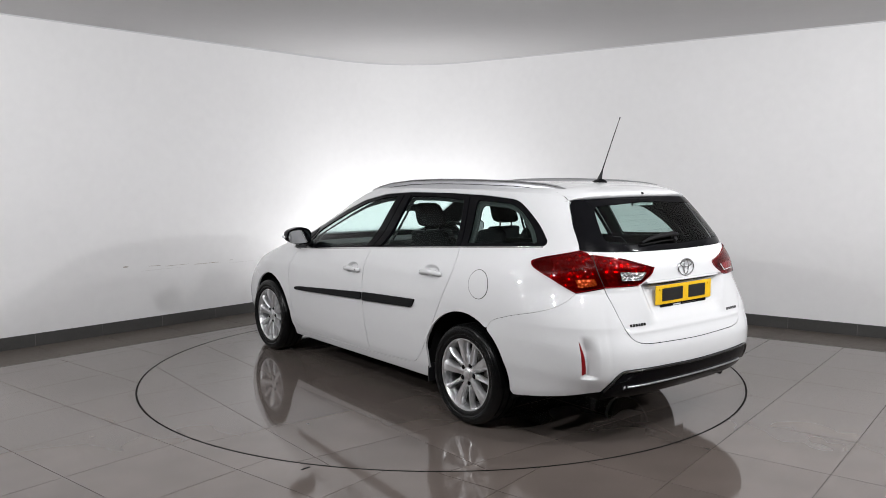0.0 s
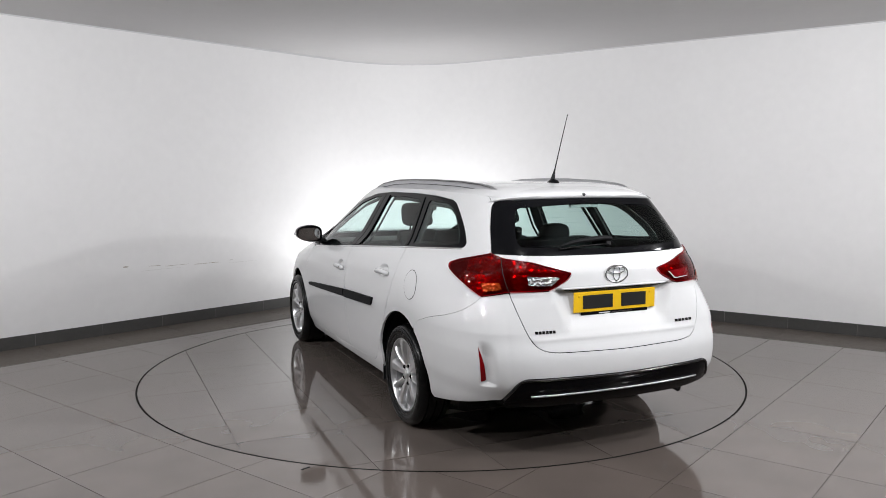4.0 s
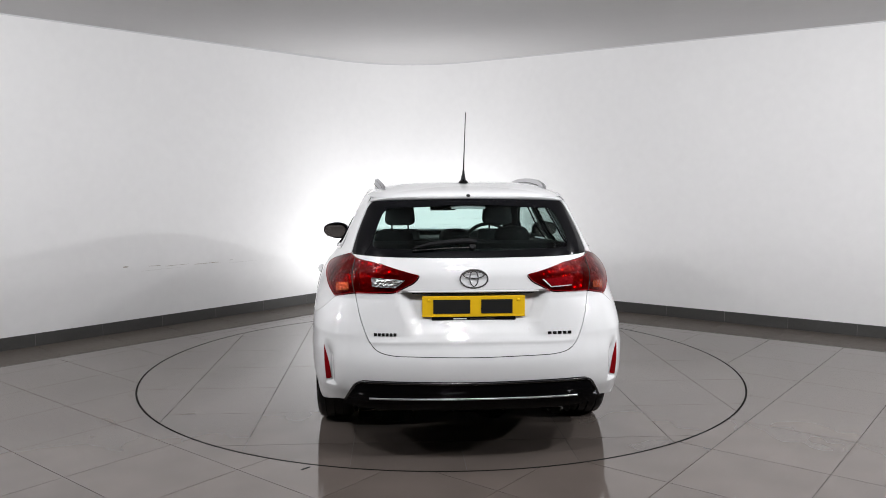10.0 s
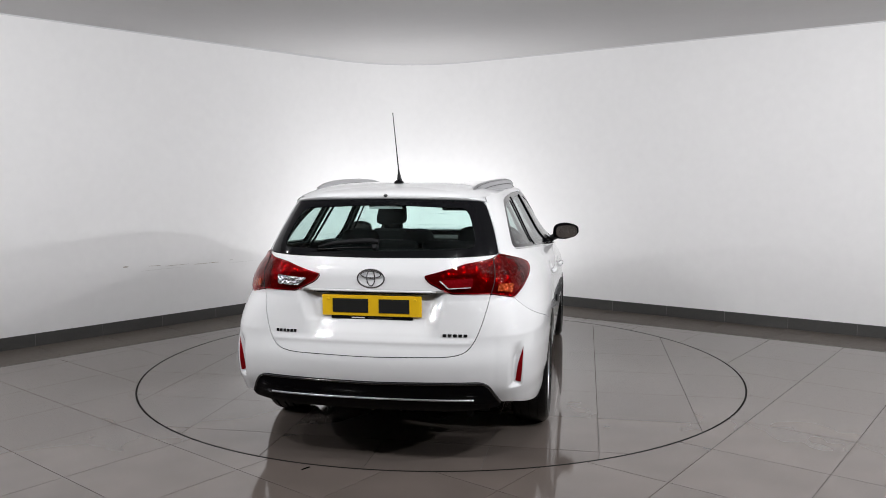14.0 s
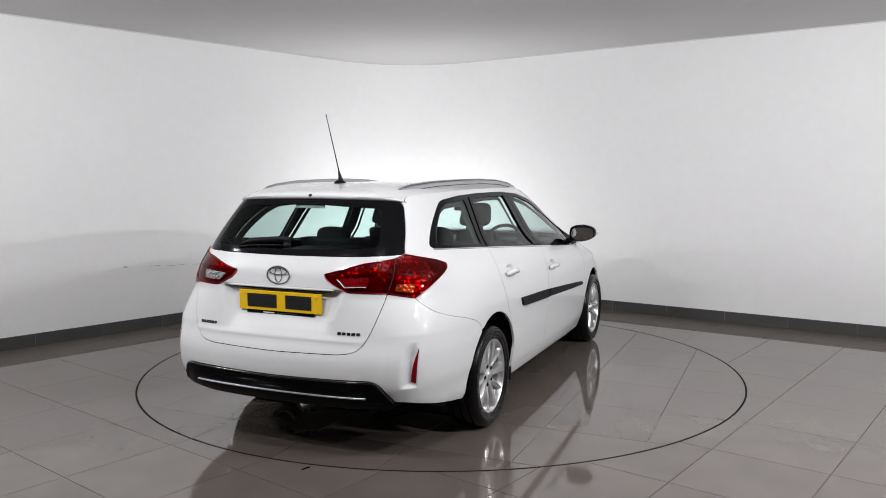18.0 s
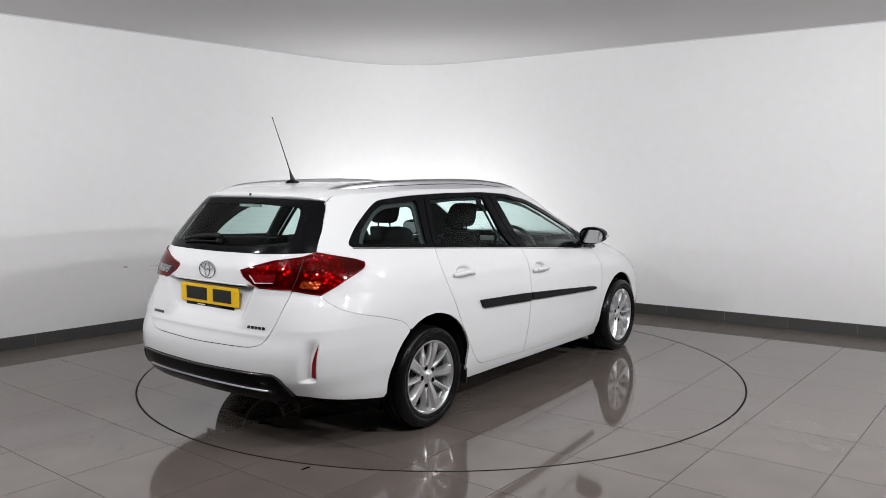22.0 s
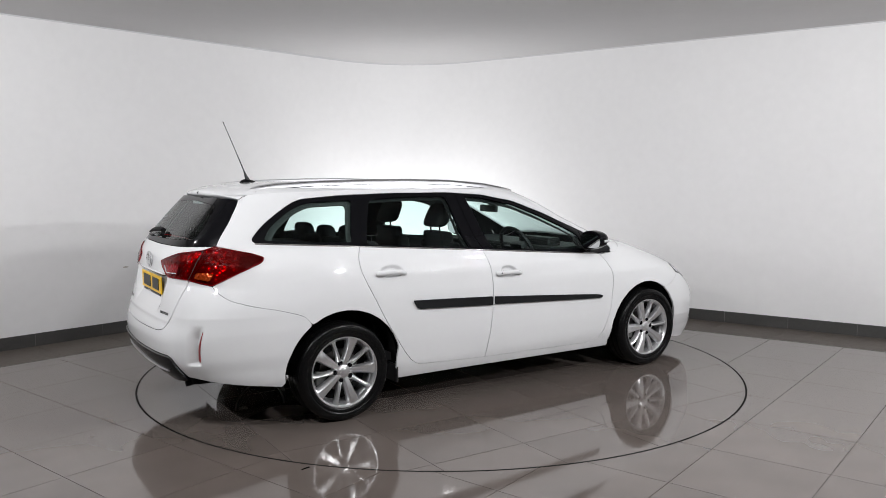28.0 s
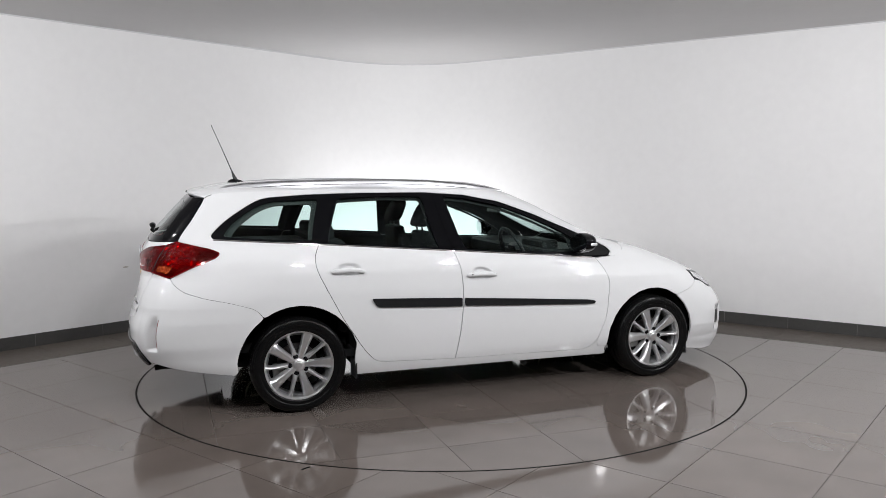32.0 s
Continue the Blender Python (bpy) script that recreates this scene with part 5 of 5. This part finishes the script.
def quad_tile(m, size=TILE_SIZE):
    h = size / 2 - JOINT / 2
    V = np.array([(-h, -h), (h, -h), (h, h), (-h, h)])
    return tile_mesh("tile", V, np.array([(0, 1, 2), (0, 2, 3)]).tolist(), m=m)


def cut_tile(corners, circle, keep_inside, m):
    """A tile cut along the turntable's ring."""
    poly = resample([Vector(c) for c in corners], 0.05)
    ring = [Vector((circle * math.cos(2 * math.pi * k / 240), circle * math.sin(2 * math.pi * k / 240))) for k in range(240)]
    pts = poly + ring
    n = len(poly)
    ed = [(i, (i + 1) % n) for i in range(n)] + [(n + i, n + (i + 1) % 240) for i in range(240)]
    v, e, f, *_ = geometry.delaunay_2d_cdt(pts, ed, [], 0, 1e-7)
    V = np.array([(a.x, a.y) for a in v])
    F = np.array([list(t) for t in f if len(t) == 3])
    C = V[F].mean(1)
    r = np.hypot(C[:, 0], C[:, 1])
    ok = inside_mask(C, poly) & ((r < circle * 0.99995) if keep_inside else (r > circle * 0.99995))
    F = F[ok]
    if not len(F):
        return None
    F = ccw(V, F)
    used, inv = np.unique(F, return_inverse=True)
    return tile_mesh("tile", V[used], inv.reshape(-1, 3).tolist(), m=m)


def lay_tiles(parent, origin, angle, keep_inside, circle, inside_room, m, share):
    ux, uy = Vector((math.cos(angle), math.sin(angle))), Vector((-math.sin(angle), math.cos(angle)))
    for i in range(-16, 17):
        for j in range(-16, 17):
            c = origin + ux * (TILE_SIZE * (i + 0.5)) + uy * (TILE_SIZE * (j + 0.5))
            h = TILE_SIZE / 2 - JOINT / 2
            cs = [c + ux * a + uy * b for a, b in ((-h, -h), (h, -h), (h, h), (-h, h))]
            rs = [p.length for p in cs]
            if not inside_room(c):
                continue
            if keep_inside:
                if c.length - 0.45 > circle:
                    continue
                whole = max(rs) < circle
            else:
                if max(rs) < circle - 0.001 and c.length < circle:
                    continue
                whole = min(rs) > circle and c.length > circle + 0.31
            me = share
            if not whole:
                me = cut_tile(cs, circle, keep_inside, m)
                if me is None:
                    continue
            ob = new("tile", me)
            ob.parent = parent
            ob.matrix_basis = pose(c.x, c.y, 0, 0, 0, math.degrees(angle)) if whole else Matrix.Identity(4)


def wall_gap(p):
    """How far a floor point stands in front of the two visible walls."""
    nl, nr = Vector((-LEFT_DIR.y, LEFT_DIR.x)), Vector((RIGHT_DIR.y, -RIGHT_DIR.x))
    return min((p - CORNER).dot(nl), (p - CORNER).dot(nr))


def in_room(p):
    bl, br = BACK - END_L, END_R - BACK
    behind = min(bl.cross(p - END_L) / bl.length, br.cross(p - BACK) / br.length)
    return wall_gap(p) > -0.35 and behind > -0.2


floor_tile = quad_tile(TILE)
lay_tiles(floor, GRID_AT, GRID, False, RING + 0.0055, in_room, TILE, floor_tile)

bm = bmesh.new()
bmesh.ops.create_circle(bm, cap_ends=True, segments=160, radius=RING - 0.002)
r = bmesh.ops.extrude_face_region(bm, geom=bm.faces[:])
bmesh.ops.translate(bm, verts=[e for e in r["geom"] if isinstance(e, bmesh.types.BMVert)], vec=(0, 0, -0.003))
bmesh.ops.translate(bm, verts=bm.verts, vec=(0, 0, -0.0005 - 0.002))
bmesh.ops.recalc_face_normals(bm, faces=bm.faces)
part("platform", bm, GROUT, turntable, "dark platform under the tiles")
vs, fs = lathe([(RING - 0.0080, -0.0008), (RING - 0.0075, 0.0004), (RING + 0.0050, 0.0004), (RING + 0.0055, -0.0008)], 200, axis="z")
mesh_ob("edge_ring", vs, fs, RING_BLACK, turntable, "thin black edge ring")
lay_tiles(turntable, Vector((0.0, 0.0)), 0.0, True, RING - 0.0080, lambda p: True, TILE, floor_tile)

# darker row along the walls, and the skirting on them
BORDER_W, SKIRT_H = 0.57, 0.116


def along_walls():
    for d, n_in, start in ((LEFT_DIR, Vector((-LEFT_DIR.y, LEFT_DIR.x)), 1.28), (RIGHT_DIR, Vector((RIGHT_DIR.y, -RIGHT_DIR.x)), 1.43)):
        ang = math.degrees(math.atan2(d.y, d.x))
        h = 0.3 - 0.002
        V = np.array([(-h, 0), (h, 0), (h, BORDER_W), (-h, BORDER_W)])
        if (Vector((-d.y, d.x)) - n_in).length > 0.1:
            V[:, 1] *= -1
        me = tile_mesh("border_tile", V, ccw(V, np.array([(0, 1, 2), (0, 2, 3)])).tolist(), z=0.0, m=BORDER)
        s = 1 if V[2, 1] > 0 else -1
        bm = bmesh.new()
        box(bm, -h, h, min(0, s * 0.011), max(0, s * 0.011), 0.002, SKIRT_H, 0.0012, 1)
        sk = bpy.data.meshes.new("skirting_tile")
        bm.to_mesh(sk)
        bm.free()
        sk.materials.append(SKIRT)
        for k in range(-1, 14):
            p = CORNER + d * (start + 0.6 * k)
            b = new("border_tile", me)
            b.parent = border
            b.matrix_basis = pose(p.x, p.y, 0.0045, 0, 0, ang)
            if k >= 0:
                b = new("skirting_tile", sk)
                b.parent = skirting
                b.matrix_basis = pose(p.x, p.y, 0, 0, 0, ang)


def strip_along(name, pts, w, z0, z1, m, label, category, n_side=1):
    n, vs, fs = len(pts), [], []
    for i, p in enumerate(pts):
        t = (pts[min(i + 1, n - 1)] - pts[max(i - 1, 0)]).normalized()
        o = Vector((-t.y, t.x)) * w * n_side
        for q in (p, p + o):
            vs += [(q.x, q.y, z0), (q.x, q.y, z1)]
    for i in range(n - 1):
        a, b = 4 * i, 4 * i + 4
        fs += [(a, a + 1, b + 1, b), (a + 2, b + 2, b + 3, a + 3), (a + 1, a + 3, b + 3, b + 1), (a, b, b + 2, a + 2)]
    fs += [(0, 2, 3, 1), (4 * n - 4, 4 * n - 3, 4 * n - 1, 4 * n - 2)]
    ob = mesh_ob(name, vs, fs, m)
    bm = bmesh.new()
    bm.from_mesh(ob.data)
    bmesh.ops.recalc_face_normals(bm, faces=bm.faces)
    bm.to_mesh(ob.data)
    bm.free()
    return tagged(ob, label, category, kind="structure")


RUN = [CORNER + RIGHT_DIR * 9.4] + CURVE[::-1] + [CORNER + LEFT_DIR * 9.4]
border = strip_along("border_strip", RUN, BORDER_W + 0.004, -0.003, 0.0022, PALE_GROUT, "darker grey border tiles along the walls", "floor border")
skirting = strip_along("baseboard", RUN, 0.0085, 0.0, SKIRT_H - 0.002, PALE_GROUT, "dark charcoal tile skirting with faint grey joints", "skirting")
along_walls()
strip_along("corner_skirting", CURVE[::-1], 0.011, 0.002, SKIRT_H, SKIRT, "dark charcoal tile skirting round the corner", "skirting")
strip_along("ceiling_bead", RUN, 0.006, CEIL - 0.012, CEIL - 0.001, PAINT, "thin white bead where wall meets ceiling", "trim")


# ---- studio lamps ----
def build_flood(place, turn):
    """A work flood on a low stand, its face towards the walls of the corner."""
    root = tagged(new("floodlight"), "black work floodlight on a low stand facing the corner", "floodlight", group="floodlights behind the turntable")
    back = Vector((math.sin(radians(turn)), -math.cos(radians(turn)))) * 0.06
    root.matrix_basis = pose(place[0] + back.x, place[1] + back.y, 0, 0, 0, turn)
    bm = bmesh.new()
    box(bm, -0.17, 0.17, -0.14, -0.075, 0.22, 0.44, 0.012)
    part("housing", bm, LAMP_CASE, root, "black finned lamp housing")
    bm = bmesh.new()
    box(bm, -0.15, 0.15, -0.075, -0.071, 0.24, 0.42)
    part("lamp_face", bm, LAMP_FACE, root, "glowing white lamp face")
    for s in (1, -1):
        smooth_tube("stand_leg", [(s * 0.19, -0.20, 0.012), (s * 0.19, -0.11, 0.02), (s * 0.19, -0.11, 0.33)], 0.010, LAMP_CASE, root, 8)
        smooth_tube("stand_foot", [(s * 0.19, -0.26, 0.012), (s * 0.19, 0.02, 0.012)], 0.012, LAMP_CASE, root, 8)
    smooth_tube("handle", [(-0.19, -0.11, 0.33), (-0.19, -0.11, 0.48), (0.19, -0.11, 0.48), (0.19, -0.11, 0.33)], 0.009, LAMP_CASE, root, 8)


for place, turn, watts in FLOODS:
    build_flood(place, turn)


def build_key_lamp(m, w, h, name, label, parts_label):
    root = tagged(new(name), label, "lamp", group=name + "s")
    root.matrix_basis = m
    bm = bmesh.new()
    box(bm, -w / 2 - 0.02, w / 2 + 0.02, -h / 2 - 0.02, h / 2 + 0.02, 0.012, 0.05, 0.006)
    part("lamp_housing", bm, LAMP_CASE, root, parts_label)
    bm = bmesh.new()
    box(bm, -w / 2, w / 2, -h / 2, h / 2, 0.004, 0.011)
    part("diffuser", bm, LAMP_FACE, root, "bright white diffuser")
    return root


# Bodies for every key lamp, the two added fill lamps included.
for eye, aim, watts in KEY_LAMPS:
    lamp_ob = build_key_lamp(look(eye, aim), *KEY_SIZE, "panel_lamp", "black framed white panel lamp hung under the ceiling", "black lamp frame")
    m = look(eye, aim)
    top = m.inverted() @ Vector((eye[0], eye[1], CEIL - 0.002))
    smooth_tube("hanger", [(0, 0, 0.045), tuple(top)], 0.012, LAMP_CASE, lamp_ob, 8)


# ---- wear: scuffs on the wall, marks and specks on the floor ----
def wall_patch(name, s0, z0, length, height, m, seed, ragged=0.35):
    """A thin uneven stain on the left wall, s0 metres from its corner."""
    rnd = random.Random(seed)
    n_in = Vector((-LEFT_DIR.y, LEFT_DIR.x))
    n = max(6, int(length / 0.03))
    vs, fs = [], []
    for k in range(n + 1):
        u = k / n
        taper = min(1, 6 * u, 6 * (1 - u))
        zz = z0 + height * 0.8 * (noise.noise((s0 + u * length * 6, seed, 0)) + 0.3 * rnd.uniform(-1, 1) * ragged)
        hh = height * (0.3 + rnd.uniform(0, 1)) * taper * 0.5
        p = CORNER + LEFT_DIR * (s0 + u * length) + n_in * 0.0012
        vs += [(p.x, p.y, zz - hh), (p.x, p.y, zz + hh)]
    for k in range(n):
        fs.append((2 * k, 2 * k + 2, 2 * k + 3, 2 * k + 1))
    ob = mesh_ob(name, vs, fs, m, wall_left)
    return ob


wall_left = bpy.data.objects["wall_left"]
for k, (s0, z0, ln, h, m) in enumerate(((2.70, 0.590, 0.34, 0.007, SCUFF), (3.05, 0.602, 0.30, 0.004, SCUFF), (3.36, 0.615, 0.16, 0.005, SCUFF), (3.70, 0.628, 0.06, 0.012, SCUFF), (2.25, 0.572, 0.4, 0.003, SMUDGE), (3.10, 0.575, 0.5, 0.003, SMUDGE), (2.55, 0.60, 0.05, 0.01, SMUDGE))):
    wall_patch("scuff_mark", s0, z0, ln, h, m, k + 3)

bm = bmesh.new()
box(bm, -0.026, 0.026, -0.006, 0.006, 0.0006, 0.002, 0.0)
tape = part("tape_mark", bm, RUBBER, None, smooth=False)
tape.matrix_basis = pose(-0.700, -2.215, 0.0, 0, 0, 48)
tagged(tape, "short strip of black tape on the floor tiles", "tape")
rnd = random.Random(5)
vs, fs = [], []
for k in range(60):
    while True:
        x, y = rnd.uniform(-3.2, 3.4), rnd.uniform(-2.8, 2.2)
        if math.hypot(x, y) > RING + 0.05 and wall_gap(Vector((x, y))) > 0.1:
            break
    r, o = rnd.uniform(0.0012, 0.0035), len(vs)
    for j in range(5):
        t = 2 * math.pi * j / 5 + rnd.uniform(-0.4, 0.4)
        vs.append((x + r * math.cos(t) * rnd.uniform(0.6, 1.5), y + r * math.sin(t), 0.0012))
    vs.append((x, y, 0.0012 + r * 0.5))
    fs += [(o + j, o + (j + 1) % 5, o + 5) for j in range(5)]
tagged(mesh_ob("floor_grit", vs, fs, BORDER), "scattered dark grit on the floor tiles", "grit", kind="stuff")


def place_car():
    """Moves the car's parts from their own origin, the rear axle, to their place on the turntable."""
    for ob in car.children:
        ob.location = Vector(ob.location) + Vector(CAR_AT)


place_car()


def motions():
    rows = [(t, pose(0, 0, 0, 0, 0, a)) for t, a in TURN]
    walk(turntable, rows)
    walk(car, rows)


motions()
